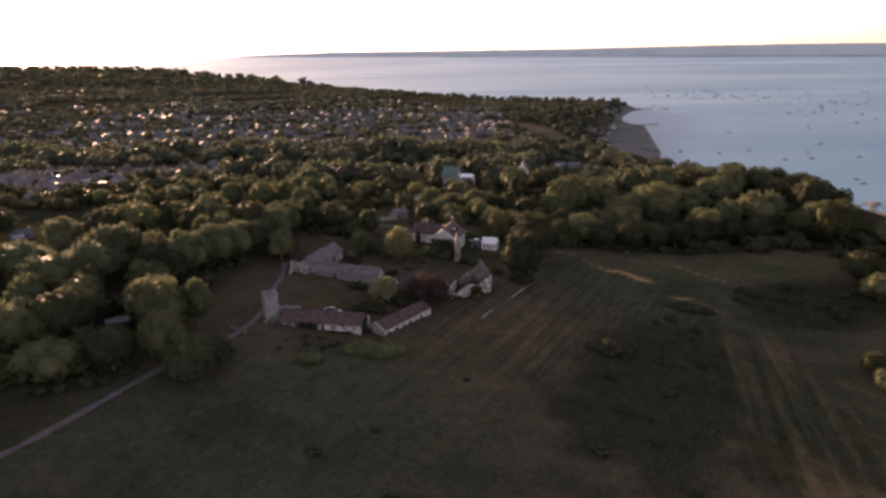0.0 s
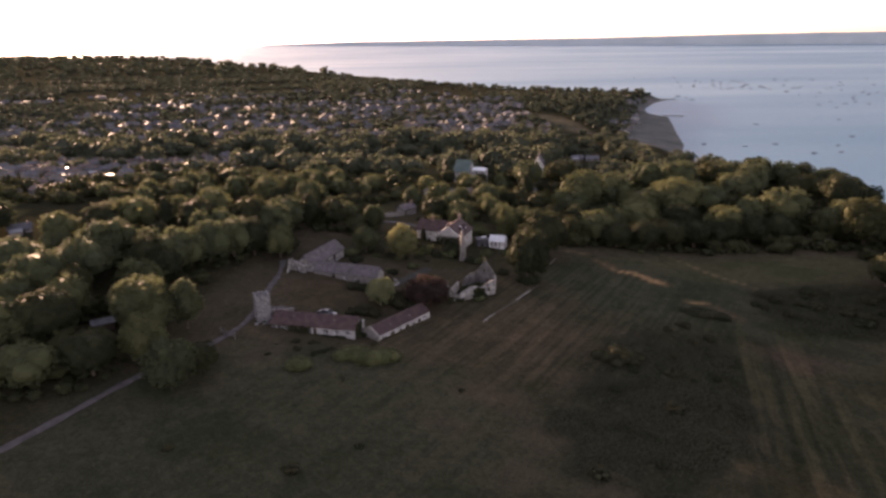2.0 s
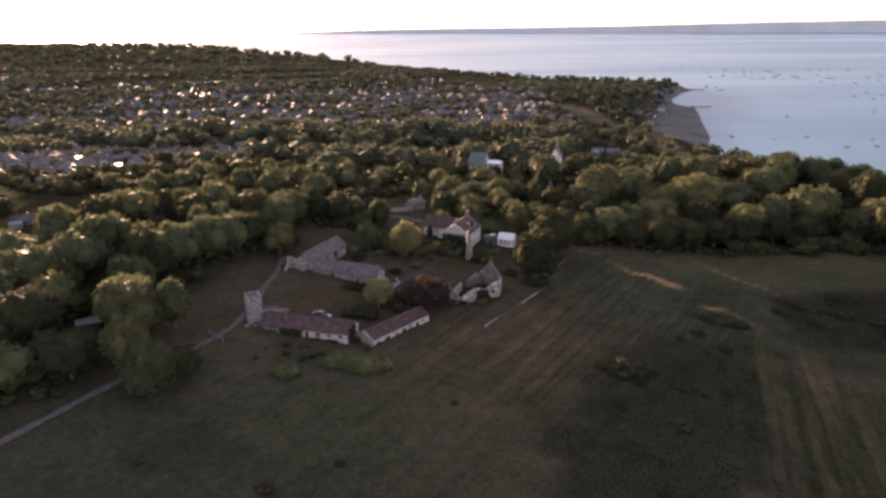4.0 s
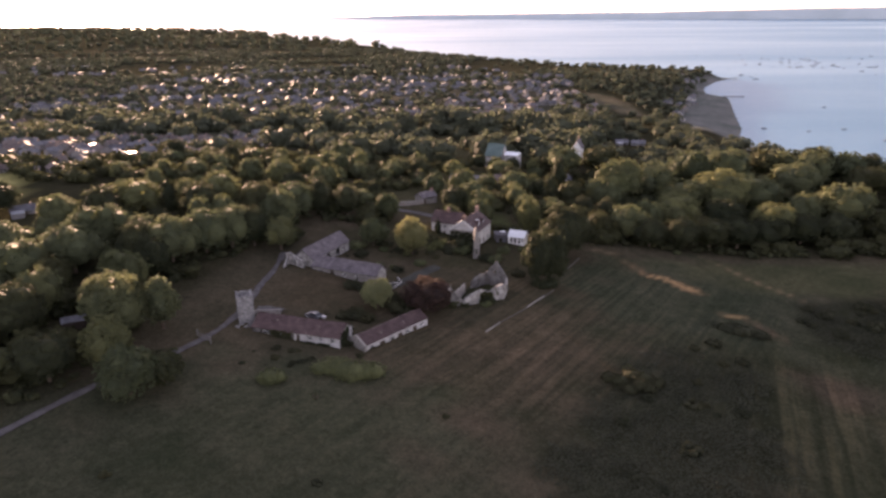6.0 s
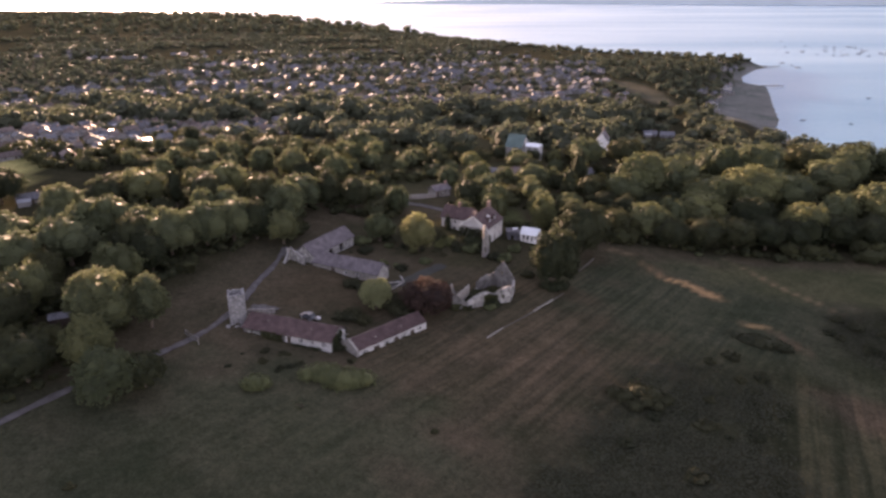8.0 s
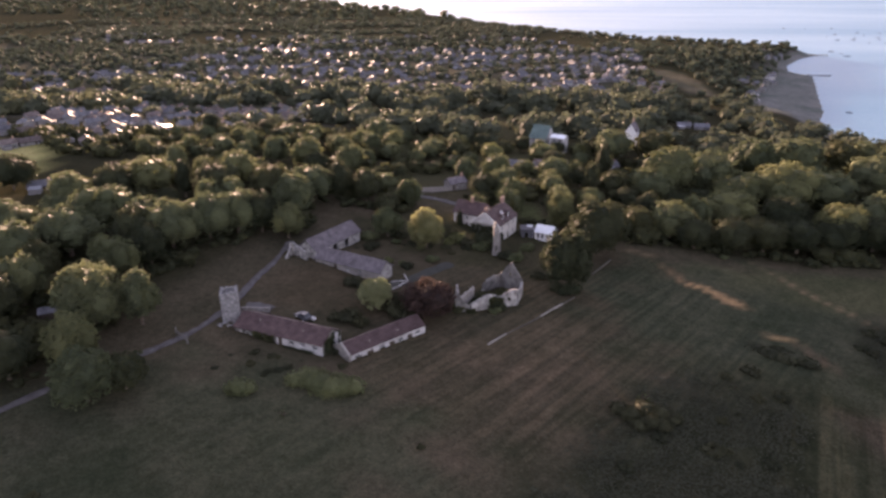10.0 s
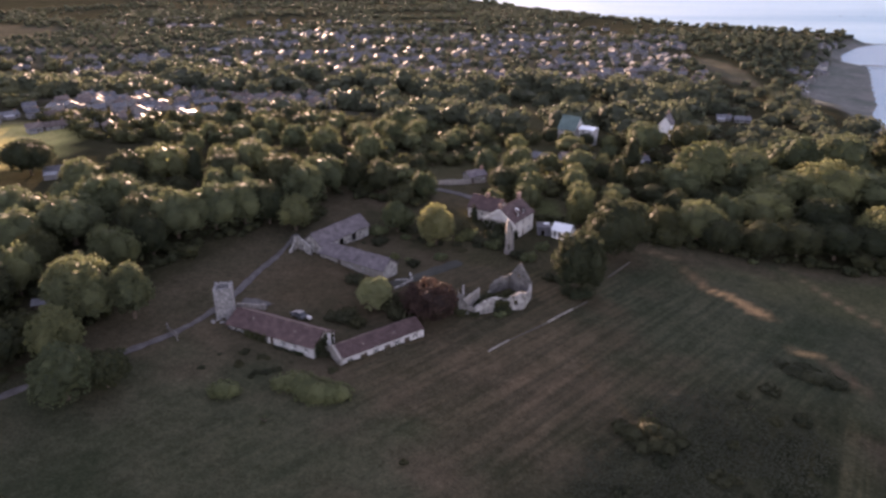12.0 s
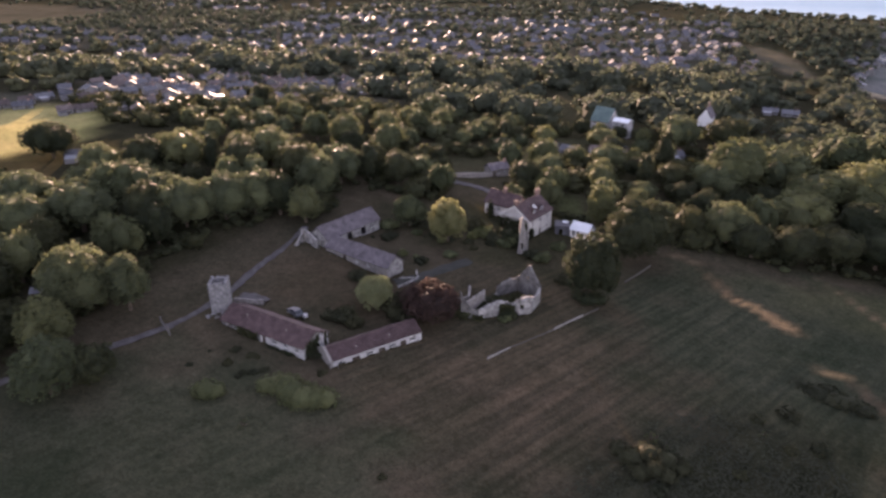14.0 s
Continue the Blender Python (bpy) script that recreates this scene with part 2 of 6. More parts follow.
M_HULL = surface("boat_hull", (0.13, 0.14, 0.16), (0.32, 0.33, 0.35), 0.3, 0.5, 3, 0.01, 0.5)
M_TYRE = surface("tyre_rubber", (0.015, 0.015, 0.015), (0.03, 0.03, 0.03), 4, 0.9, 20, 0.005)


def paint(name, rgb, metal=0.3):
    m, nt, b = mat(name)
    col = mix(nt, 'MULTIPLY', 0.3, rgb, ramp(nt, noise_tex(nt, 2.0, 3, world_coord(nt)), [(0.3, (0.7, 0.7, 0.7)), (0.7, (1.0, 1.0, 1.0))]))
    nt.links.new(col, b.inputs["Base Color"])
    b.inputs["Roughness"].default_value = 0.5
    b.inputs["Metallic"].default_value = metal
    return m


M_CAR_GLINT = paint("car_glint_white", (0.42, 0.42, 0.42), 0.0)
M_CAR_GREY = paint("grey_car_paint", (0.06, 0.065, 0.075), 0.0)
M_GLASS, _nt, _b = mat("window_glass")
_b.inputs["Base Color"].default_value = (0.02, 0.025, 0.03, 1)
_b.inputs["Roughness"].default_value = 0.3
M_PANE_FAR, _nt, _b = mat("far_window_glass")
_b.inputs["Base Color"].default_value = (0.04, 0.045, 0.05, 1)
_b.inputs["Roughness"].default_value = 0.7
_b.inputs["Specular IOR Level"].default_value = 0.2
M_GLAZED, _nt, _b = mat("conservatory_roof")
_b.inputs["Base Color"].default_value = (0.20, 0.215, 0.235, 1)
_b.inputs["Roughness"].default_value = 0.5
_b.inputs["Specular IOR Level"].default_value = 0.08
# distance haze put into the shore as blue-grey colour and a faint glow
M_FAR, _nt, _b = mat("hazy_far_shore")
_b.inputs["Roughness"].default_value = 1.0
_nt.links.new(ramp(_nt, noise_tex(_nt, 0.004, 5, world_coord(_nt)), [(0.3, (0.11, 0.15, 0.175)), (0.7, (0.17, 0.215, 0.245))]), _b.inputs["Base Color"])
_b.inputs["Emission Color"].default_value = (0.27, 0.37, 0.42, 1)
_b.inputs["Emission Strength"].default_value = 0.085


# ---------------- builders ----------------
def mesh_of(name, verts, faces, material, smooth=False):
    me = bpy.data.meshes.new(name)
    me.from_pydata([tuple(v) for v in verts], [], [tuple(f) for f in faces])
    me.materials.append(material)
    if smooth:
        me.polygons.foreach_set("use_smooth", [True] * len(me.polygons))
    me.update()
    return me


class Shape:
    """Vertices and faces gathered for one mesh."""

    def __init__(self):
        self.v, self.f = [], []

    def box(self, x0, x1, y0, y1, z0, z1):
        n = len(self.v)
        self.v += [(x, y, z) for z in (z0, z1) for x, y in ((x0, y0), (x1, y0), (x1, y1), (x0, y1))]
        self.f += [[n + i for i in q] for q in ((3, 2, 1, 0), (4, 5, 6, 7), (0, 1, 5, 4), (1, 2, 6, 5), (2, 3, 7, 6), (3, 0, 4, 7))]
        return self

    def prism(self, ring, axis, a, b):
        """A flat ring of (u, w) drawn out along an axis: 'x' (ring in y, z), 'y' (ring in x, z) or 'z'."""
        n, k = len(self.v), len(ring)
        for s in (a, b):
            for u, w in ring:
                self.v.append({'x': (s, u, w), 'y': (u, s, w), 'z': (u, w, s)}[axis])
        self.f.append([n + i for i in range(k)][::-1])
        self.f.append([n + k + i for i in range(k)])
        for i in range(k):
            j = (i + 1) % k
            self.f.append([n + i, n + j, n + k + j, n + k + i])
        return self

    def tube(self, rings, sides=7, cap=True):
        """Rings of (centre, radius) joined into a tapering limb."""
        n = len(self.v)
        for i, (c, r) in enumerate(rings):
            c = Vector(c)
            d = (Vector(rings[min(i + 1, len(rings) - 1)][0]) - Vector(rings[max(i - 1, 0)][0])).normalized()
            u = d.orthogonal().normalized()
            w = d.cross(u)
            self.v += [tuple(c + (u * math.cos(2 * math.pi * k / sides) + w * math.sin(2 * math.pi * k / sides)) * r) for k in range(sides)]
        for i in range(len(rings) - 1):
            for k in range(sides):
                a, b2 = n + i * sides + k, n + i * sides + (k + 1) % sides
                self.f.append([a, b2, b2 + sides, a + sides])
        if cap:
            self.f.append([n + (len(rings) - 1) * sides + k for k in range(sides)])
        return self


def thing(name, m, label, category, group="", kind=""):
    ob = new(name)
    ob.empty_display_size = 0.5
    ob.matrix_world = m
    return tagged(ob, label, category, group, kind)


def part(name, shape, material, parent, label="", smooth=False):
    data = shape if isinstance(shape, bpy.types.Mesh) else mesh_of(name, shape.v, shape.f, material, smooth)
    ob = new(name, data)
    ob.parent = parent
    if label:
        tagged(ob, label)
    return ob


# ---------------- land and sea ----------------
COAST = np.array([
    (420, -1500), (330, -400), (292, -100), (262, 55), (258, 112), (240, 135), (214, 172), (204, 225), (212, 290), (227, 326),
    (249, 406), (268, 470), (283, 527), (269, 556), (284, 612), (318, 680), (352, 726), (335, 764), (265, 800), (190, 860),
    (95, 960), (0, 1085), (-110, 1260), (-225, 1490), (-390, 1790), (-560, 2000), (-880, 2560), (-1290, 2960), (-1950, 3560),
    (-5600, 4700), (-5600, -1500)], float)


def inland(x, y):
    """Distance from the shore: positive on land."""
    x, y = np.asarray(x, float), np.asarray(y, float)
    best, odd = np.full(x.shape, 1e9), np.zeros(x.shape, bool)
    for (ax, ay), (bx, by) in zip(COAST, np.roll(COAST, -1, 0)):
        dx, dy = bx - ax, by - ay
        k = np.clip(((x - ax) * dx + (y - ay) * dy) / (dx * dx + dy * dy), 0, 1)
        best = np.minimum(best, np.hypot(x - ax - k * dx, y - ay - k * dy))
        cross = ((ay > y) != (by > y))
        odd ^= cross & (x < dx * (y - ay) / (dy if dy else 1e-9) + ax)
    return np.where(odd, best, -best)


def smooth(a, b, v):
    k = np.clip((v - a) / (b - a), 0, 1)
    return k * k * (3 - 2 * k)


def height(x, y):
    """The lie of the land, in metres."""
    x, y = np.asarray(x, float), np.asarray(y, float)
    near = 1.3 - 0.065 * np.clip(x, -110, 110) + 0.02 * np.clip(y + 55, -60, 60)
    near = near + 0.35 * np.sin(x * 0.09 + 1) * np.cos(y * 0.07) - 0.02 * np.clip(x - 60, 0, 60)
    bank = np.exp(-((0.55 * (x - 76) + 0.83 * (y + 24)) / 26) ** 2 - ((0.83 * (x - 76) - 0.55 * (y + 24)) / 4) ** 2)
    near = near + 0.9 * bank
    far = -4.0 + 1.6 * np.sin(x * 0.013) * np.cos(y * 0.011) + np.clip(-x - 300, 0, 1500) * 0.004
    k = smooth(45, 190, y + 0.25 * np.minimum(x, 0))
    land = near * (1 - k) + far * k
    d = inland(x, y)
    beach = smooth(250, 330, y) * smooth(560, 500, y) * smooth(120, 190, x)
    up = smooth(0, 34, d) * (1 - beach) + beach * (0.3 * smooth(0, 40, d) + 0.7 * smooth(34, 120, d))
    return np.where(d > 0, SEA + 0.06 + (land - SEA) * up, SEA + np.maximum(d * 0.12, -12))


def h1(x, y):
    return float(height(np.array([x]), np.array([y]))[0])


def spot(x, y, cx, cy, rx, ry, turn=0.0, edge=0.35, sway=2.0):
    """A soft-edged patch of the ground: 1 inside, 0 outside."""
    c, s = math.cos(radians(turn)), math.sin(radians(turn))
    u, w = (x - cx) * c + (y - cy) * s, -(x - cx) * s + (y - cy) * c
    wob = 0.16 * np.sin(x * 0.31 + 2 * np.sin(y * 0.17)) + 0.12 * np.sin(y * 0.43 + x * 0.11)
    return smooth(1 + edge, 1 - edge, np.hypot(u / rx, w / ry) + wob * edge * sway)


def cover(x, y):
    """Colour of what grows or lies on the ground, sunlit strips painted in, and how much it is mown in swaths."""
    def lay(col, rgb, k):
        return col * (1 - k[:, None]) + np.array(rgb)[None] * k[:, None]
    col = np.tile(np.array([0.093, 0.077, 0.056]), (len(x), 1))
    d = inland(x, y)
    col = lay(col, (0.101, 0.080, 0.058), spot(x, y, 22, -88, 42, 24, 25))              # rough reddish meadow
    col = lay(col, (0.062, 0.064, 0.044), spot(x, y, -32, -128, 58, 34, 0, 0.5))                 # greener grass
    col = lay(col, (0.072, 0.073, 0.050), spot(x, y, -15, -101, 28, 15, -6, 0.6))
    col = lay(col, (0.070, 0.072, 0.050), spot(x, y, 99, -46, 42, 42, -8, 0.45))        # greyer green pasture
    col = lay(col, (0.064, 0.064, 0.043), spot(x, y, 92, -96, 30, 46, 20, 0.5))
    col = lay(col, (0.049, 0.049, 0.034), spot(x, y, 58, -105, 45, 21, 62, 0.5))         # dark scrub
    col = lay(col, (0.036, 0.038, 0.024), spot(x, y, 136, -48, 33, 20, 8))
    col = lay(col, (0.085, 0.086, 0.052), spot(x, y, 125, -13, 58, 13, 2))              # greener pasture by the wood
    col = lay(col, (0.066, 0.070, 0.050), spot(x, y, 78, -36, 34, 22, -20, 0.5))
    col = lay(col, (0.09, 0.072, 0.054), spot(x, y, 103, -80, 11, 6, -10, 0.6))        # worn brown patch
    col = lay(col, (0.095, 0.073, 0.052), spot(x, y, -18, -48, 17, 13, -20))            # dry lawn in the court
    col = lay(col, (0.060, 0.056, 0.036), spot(x, y, 10, -4, 34, 18, -15, 0.4))         # shrubby garden
    col = lay(col, (0.21, 0.14, 0.09), spot(x, y, 71.0, -14.6, 8, 1.2, -63, 0.7, 0.6))       # low sun along the bank, put in as bright orange strips
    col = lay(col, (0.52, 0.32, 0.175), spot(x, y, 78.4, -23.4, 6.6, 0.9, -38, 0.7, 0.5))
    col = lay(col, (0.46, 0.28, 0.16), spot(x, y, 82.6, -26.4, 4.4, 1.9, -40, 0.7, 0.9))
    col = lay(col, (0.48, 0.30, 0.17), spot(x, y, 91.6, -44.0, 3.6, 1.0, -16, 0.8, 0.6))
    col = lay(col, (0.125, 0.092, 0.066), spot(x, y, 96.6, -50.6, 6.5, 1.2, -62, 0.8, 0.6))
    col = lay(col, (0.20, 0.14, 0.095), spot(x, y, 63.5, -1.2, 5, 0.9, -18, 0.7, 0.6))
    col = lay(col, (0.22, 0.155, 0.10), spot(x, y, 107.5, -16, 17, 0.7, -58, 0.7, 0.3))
    col = lay(col, (0.105, 0.118, 0.06), spot(x, y, 29, 22, 5, 15, 8, 0.4))              # strip of lawn beside the house
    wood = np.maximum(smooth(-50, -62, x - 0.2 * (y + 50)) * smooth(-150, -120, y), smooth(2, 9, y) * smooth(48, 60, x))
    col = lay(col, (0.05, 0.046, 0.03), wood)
    col = lay(col, (0.085, 0.08, 0.048), smooth(14, 60, y) * (1 - wood) * 0.8)
    col = lay(col, (0.05, 0.048, 0.034), smooth(640, 760, y))
    col = lay(col, (0.11, 0.10, 0.08), smooth(108, 125, y) * smooth(-60, -100, x) * smooth(250, 230, y) * 0.8)
    col = lay(col, (0.11, 0.10, 0.08), smooth(300, 330, y) * smooth(690, 640, y) * smooth(120, 90, x) * 0.8)
    col = lay(col, (0.105, 0.10, 0.08), spot(x, y, -238, 56, 40, 26, 124, 0.2))           # grey stubble beyond
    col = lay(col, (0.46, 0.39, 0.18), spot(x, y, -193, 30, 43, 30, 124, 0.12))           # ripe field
    col = lay(col, (0.115, 0.105, 0.082), spot(x, y, 138, 400, 70, 15, 97, 0.25))         # hay meadow behind the beach
    col = lay(col, (0.065, 0.06, 0.042), spot(x, y, -180, 900, 170, 60, 10, 0.3))
    col = lay(col, (0.07, 0.064, 0.045), spot(x, y, -600, 1200, 300, 120, 10, 0.3))
    shore = smooth(26, 6, d) + smooth(250, 330, y) * smooth(560, 500, y) * smooth(120, 190, x) * smooth(54, 40, d)
    col = lay(col, (0.20, 0.20, 0.203), np.clip(shore, 0, 1))
    mown = np.maximum(spot(x, y, 46, -58, 54, 40, 30), spot(x, y, -5, -120, 40, 30, 10) * 0.4)
    col = col * np.array([0.79, 0.82, 0.85])
    return np.concatenate([col, np.clip(mown, 0, 1)[:, None]], 1)


def steps(stops):
    """Grid lines: (from, to, spacing) one after another."""
    out = []
    for a, b, s in stops:
        n = max(1, int(round((b - a) / s)))
        out += [a + (b - a) * i / n for i in range(n)]
    return np.array(out + [stops[-1][1]])


def build_ground():
    xs = steps([(-5600, -1500, 200), (-1500, -420, 40), (-420, -130, 10), (-130, 130, 2.0), (130, 380, 7), (380, 800, 60), (800, 5600, 400)])
    ys = steps([(-1500, -400, 150), (-400, -180, 22), (-180, 60, 2.0), (60, 820, 8), (820, 1600, 30), (1600, 5600, 160)])
    gx, gy = np.meshgrid(xs, ys)
    x, y = gx.ravel(), gy.ravel()
    z = height(x, y)
    close = smooth(260, 120, np.hypot(x - 10, y + 60))
    z = z + close * np.array([0.35 * noise.fractal(Vector((a * 0.09, b * 0.09, 0)), 1.0, 2.0, 4) if c > 0.01 else 0 for a, b, c in zip(x, y, close)])
    nx, ny = len(xs), len(ys)
    i = (np.arange(ny - 1)[:, None] * nx + np.arange(nx - 1)[None]).ravel()
    me = bpy.data.meshes.new("ground")
    me.from_pydata(np.stack([x, y, z], 1).tolist(), [], np.stack([i, i + 1, i + nx + 1, i + nx], 1).tolist())
    me.polygons.foreach_set("use_smooth", [True] * len(me.polygons))
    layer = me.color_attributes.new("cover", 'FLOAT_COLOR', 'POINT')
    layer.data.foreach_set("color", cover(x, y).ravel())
    ruts = spot(x, y, 86, -108, 44, 17, 68, 0.5)
    layer = me.color_attributes.new("ruts", 'FLOAT_COLOR', 'POINT')
    layer.data.foreach_set("color", np.stack([ruts, ruts, ruts, ruts * 0 + 1], 1).ravel())
    me.materials.append(M_GROUND)
    tagged(new("ground", me), "dry summer grassland with scrub, fields and a sandy shore", "ground", kind="structure")


build_ground()


def sea_rise(az):
    """How much higher than the near water the far edge of the sea lies, by bearing."""
    return float(np.interp(az, [-18, -12, 0, 14, 24, 40], [0, 35, 25, 15.5, 11, 9]))


def build_sea():
    """The sea in rings round the bay, out to the far shore."""
    rings = [0, 300, 700, 1200, 1800, 2300, 2700, 3100, 3500, 3900, 4300, 4700, 4850]
    n = 120
    v, f = [], []
    for r in rings:
        for i in range(n):
            a = 2 * math.pi * i / n
            deg = math.degrees(a) if a < math.pi else math.degrees(a) - 360
            k = max(0.0, (r - 2300) / 2480)
            v.append((math.sin(a) * r, -215 + math.cos(a) * r, SEA + sea_rise(deg) * k * (1 if abs(deg) < 60 else 0)))
    for q in range(len(rings) - 1):
        for i in range(n):
            j = (i + 1) % n
            f.append([q * n + i, (q + 1) * n + i, (q + 1) * n + j, q * n + j][::-1])
    tagged(new("water", mesh_of("water", v, f[n:] + [list(range(n, 2 * n))[::-1]], M_SEA, True)), "calm blue-grey sea with smooth slicks at dusk", "sea", kind="structure")


build_sea()


def far_shore():
    """The low hilly coast across the water."""
    s = Shape()
    n = 180
    for i in range(n + 1):
        deg = -13.5 + 62 * i / n
        a, r = radians(deg), 4780
        base = SEA + sea_rise(deg)
        crest = float(np.interp(deg, [-13, -11.6, -8, -4.4, 5, 13.6, 19, 24, 30, 36, 49], [18, 31, 37.5, 42.7, 43, 45.3, 51.3, 57, 61.6, 63, 70]))
        top = crest + 1.8 * noise.noise(Vector((i * 0.13, 0, 0))) + 1.6 * noise.noise(Vector((i * 0.6, 3, 0)))
        x, y = math.sin(a), math.cos(a)
        s.v += [(x * r, -215 + y * r, base - 3), (x * (r + 30), -215 + y * (r + 30), base + (top - base) * 0.55), (x * (r + 90), -215 + y * (r + 90), top)]
    for i in range(n):
        for k in (0, 1):
            a, b2 = i * 3 + k, (i + 1) * 3 + k
            s.f.append([a, b2, b2 + 1, a + 1])
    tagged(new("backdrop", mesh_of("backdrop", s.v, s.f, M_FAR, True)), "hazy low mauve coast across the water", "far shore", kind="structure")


far_shore()


def sand_spit():
    """A low sand spit off the end of the land."""
    s = Shape()
    for i in range(13):
        k = i / 12
        x, y, w = -1078 + 123 * k, 3250 + 32 * k, 16 * math.sin(math.pi * k) + 1
        s.v += [(x, y - w, SEA - 0.5), (x, y, SEA + 7 * math.sin(math.pi * k) + 0.5), (x, y + w, SEA - 0.5)]
    for i in range(12):
        for k in (0, 1):
            s.f.append([i * 3 + k, i * 3 + 3 + k, i * 3 + 4 + k, i * 3 + 1 + k])
    tagged(new("sand_spit", mesh_of("sand_spit", s.v, s.f, M_SAND, True)), "low sand spit beyond the end of the land", "sand spit", kind="structure")


sand_spit()


def build_strip(name, pts, width, material, label, lift=0.06):
    """A path laid on the ground along a smoothed line."""
    line = []
    for i in range(len(pts) - 1):
        p = [Vector(pts[max(0, min(len(pts) - 1, i + k))]) for k in (-1, 0, 1, 2)]
        for j in range(6):
            t = j / 6
            line.append(0.5 * (2 * p[1] + (p[2] - p[0]) * t + (2 * p[0] - 5 * p[1] + 4 * p[2] - p[3]) * t * t + (3 * p[1] - p[0] - 3 * p[2] + p[3]) * t ** 3))
    s = Shape()
    for i, c in enumerate(line):
        d = (line[min(i + 1, len(line) - 1)] - line[max(i - 1, 0)]).normalized()
        side = Vector((-d.y, d.x))
        w = width * (0.5 + 0.06 * math.sin(i * 1.7) + 0.05 * math.sin(i * 0.6))
        for k in (-1, -0.5, 0, 0.5, 1):
            q = c + side * (w * k)
            s.v.append((q.x, q.y, h1(q.x, q.y) + lift + (0.26 if abs(k) < 1 else 0.0)))
    for i in range(len(line) - 1):
        for k in range(4):
            a = i * 5 + k
            s.f.append([a, a + 1, a + 6, a + 5])
    tagged(new(name, mesh_of(name, s.v, s.f, material, True)), label, "path", kind="structure")


build_strip("path", [(-39.5, -22), (-38.6, -30.7), (-38.4, -38.9), (-39.0, -46), (-39.0, -54), (-38.9, -61), (-40.2, -70), (-41.8, -75.6), (-44, -80.5),
                     (-47.5, -87), (-52, -94), (-57.5, -103), (-62.9, -113.4), (-69, -126), (-76, -140), (-90, -170)], 1.9, M_PATH, "pale gravel drive curving past the stone tower")
build_strip("path", [(-35.5, -62), (-32, -61.5), (-28.5, -62.5)], 3.4, M_PATH, "pale gravel turning place beside the drive")
build_strip("path", [(-5.5, -42.5), (-1.5, -38.0), (3.5, -31.0), (9.0, -23.5)], 3.4, M_TRACK, "dark grey track across the courtyard lawn", 0.05)
build_strip("road", [(15, 18.5), (9, 22.5), (2.0, 27.6), (-5, 30.6), (-13, 31.6), (-22, 33), (-34, 38)], 3.0, M_PATH, "pale lane behind the house")


# ---------------- buildings ----------------
def wall_run(length, top, thick, holes, z0=0.0):
    """A straight wall from (0, 0) to (length, 0), one solid, outer face at y = 0, with holes (u0, u1, low, high) right through it."""
    us = sorted({0.0, length, *(h[0] for h in holes), *(h[1] for h in holes)})
    zs = sorted({z0, top, *(max(h[2], z0) for h in holes), *(min(h[3], top) for h in holes)})
    s, at = Shape(), {}
    cells = {(i, k) for i in range(len(us) - 1) for k in range(len(zs) - 1)
             if not any(h[0] < (us[i] + us[i + 1]) / 2 < h[1] and h[2] < (zs[k] + zs[k + 1]) / 2 < h[3] for h in holes)}

    def vert(i, k, side):
        if (i, k, side) not in at:
            at[i, k, side] = len(s.v)
            s.v.append((us[i], thick * side, zs[k]))
        return at[i, k, side]

    for i, k in sorted(cells):
        c = [(i, k), (i + 1, k), (i + 1, k + 1), (i, k + 1)]
        s.f.append([vert(a, b2, 0) for a, b2 in c])
        s.f.append([vert(a, b2, 1) for a, b2 in c][::-1])
        for (a, b2), (di, dk) in zip(((0, 1), (1, 2), (2, 3), (3, 0)), ((0, -1), (1, 0), (0, 1), (-1, 0))):
            if (i + di, k + dk) not in cells:
                s.f.append([vert(*c[b2], 0), vert(*c[a], 0), vert(*c[a], 1), vert(*c[b2], 1)])
    return s


def add_window(parent, x, y, z, w, h, turn=0.0, bars=1, frame_mat=None):
    """A window set back in its opening: frame, glazing bars and a pane."""
    win = Shape()
    f = 0.09
    win.box(0, w, 0, 0.08, 0, f).box(0, w, 0, 0.08, h - f, h).box(0, f, 0, 0.08, f, h - f).box(w - f, w, 0, 0.08, f, h - f)
    for i in range(bars):
        c = w * (i + 1) / (bars + 1)
        win.box(c - 0.03, c + 0.03, 0.01, 0.07, f, h - f)
    ob = part("window", win, frame_mat or M_PAINT, parent, "white painted window frame")
    ob.matrix_local = pose(x, y, z, 0, 0, turn)
    part("pane", Shape().box(f, w - f, 0.03, 0.05, f, h - f), M_GLASS, ob, "dark window glass")
    return ob


def add_door(parent, x, y, z, w, h, turn=0.0, material=None):
    s = Shape().box(0, w, 0, 0.07, 0, h)
    for i in range(1, 5):
        s.box(w * i / 5 - 0.012, w * i / 5 + 0.012, -0.012, 0.0, 0.02, h - 0.02)
    ob = part("door", s, material or M_TIMBER, parent, "dark boarded timber door")
    ob.matrix_local = pose(x, y, z, 0, 0, turn)
    return ob


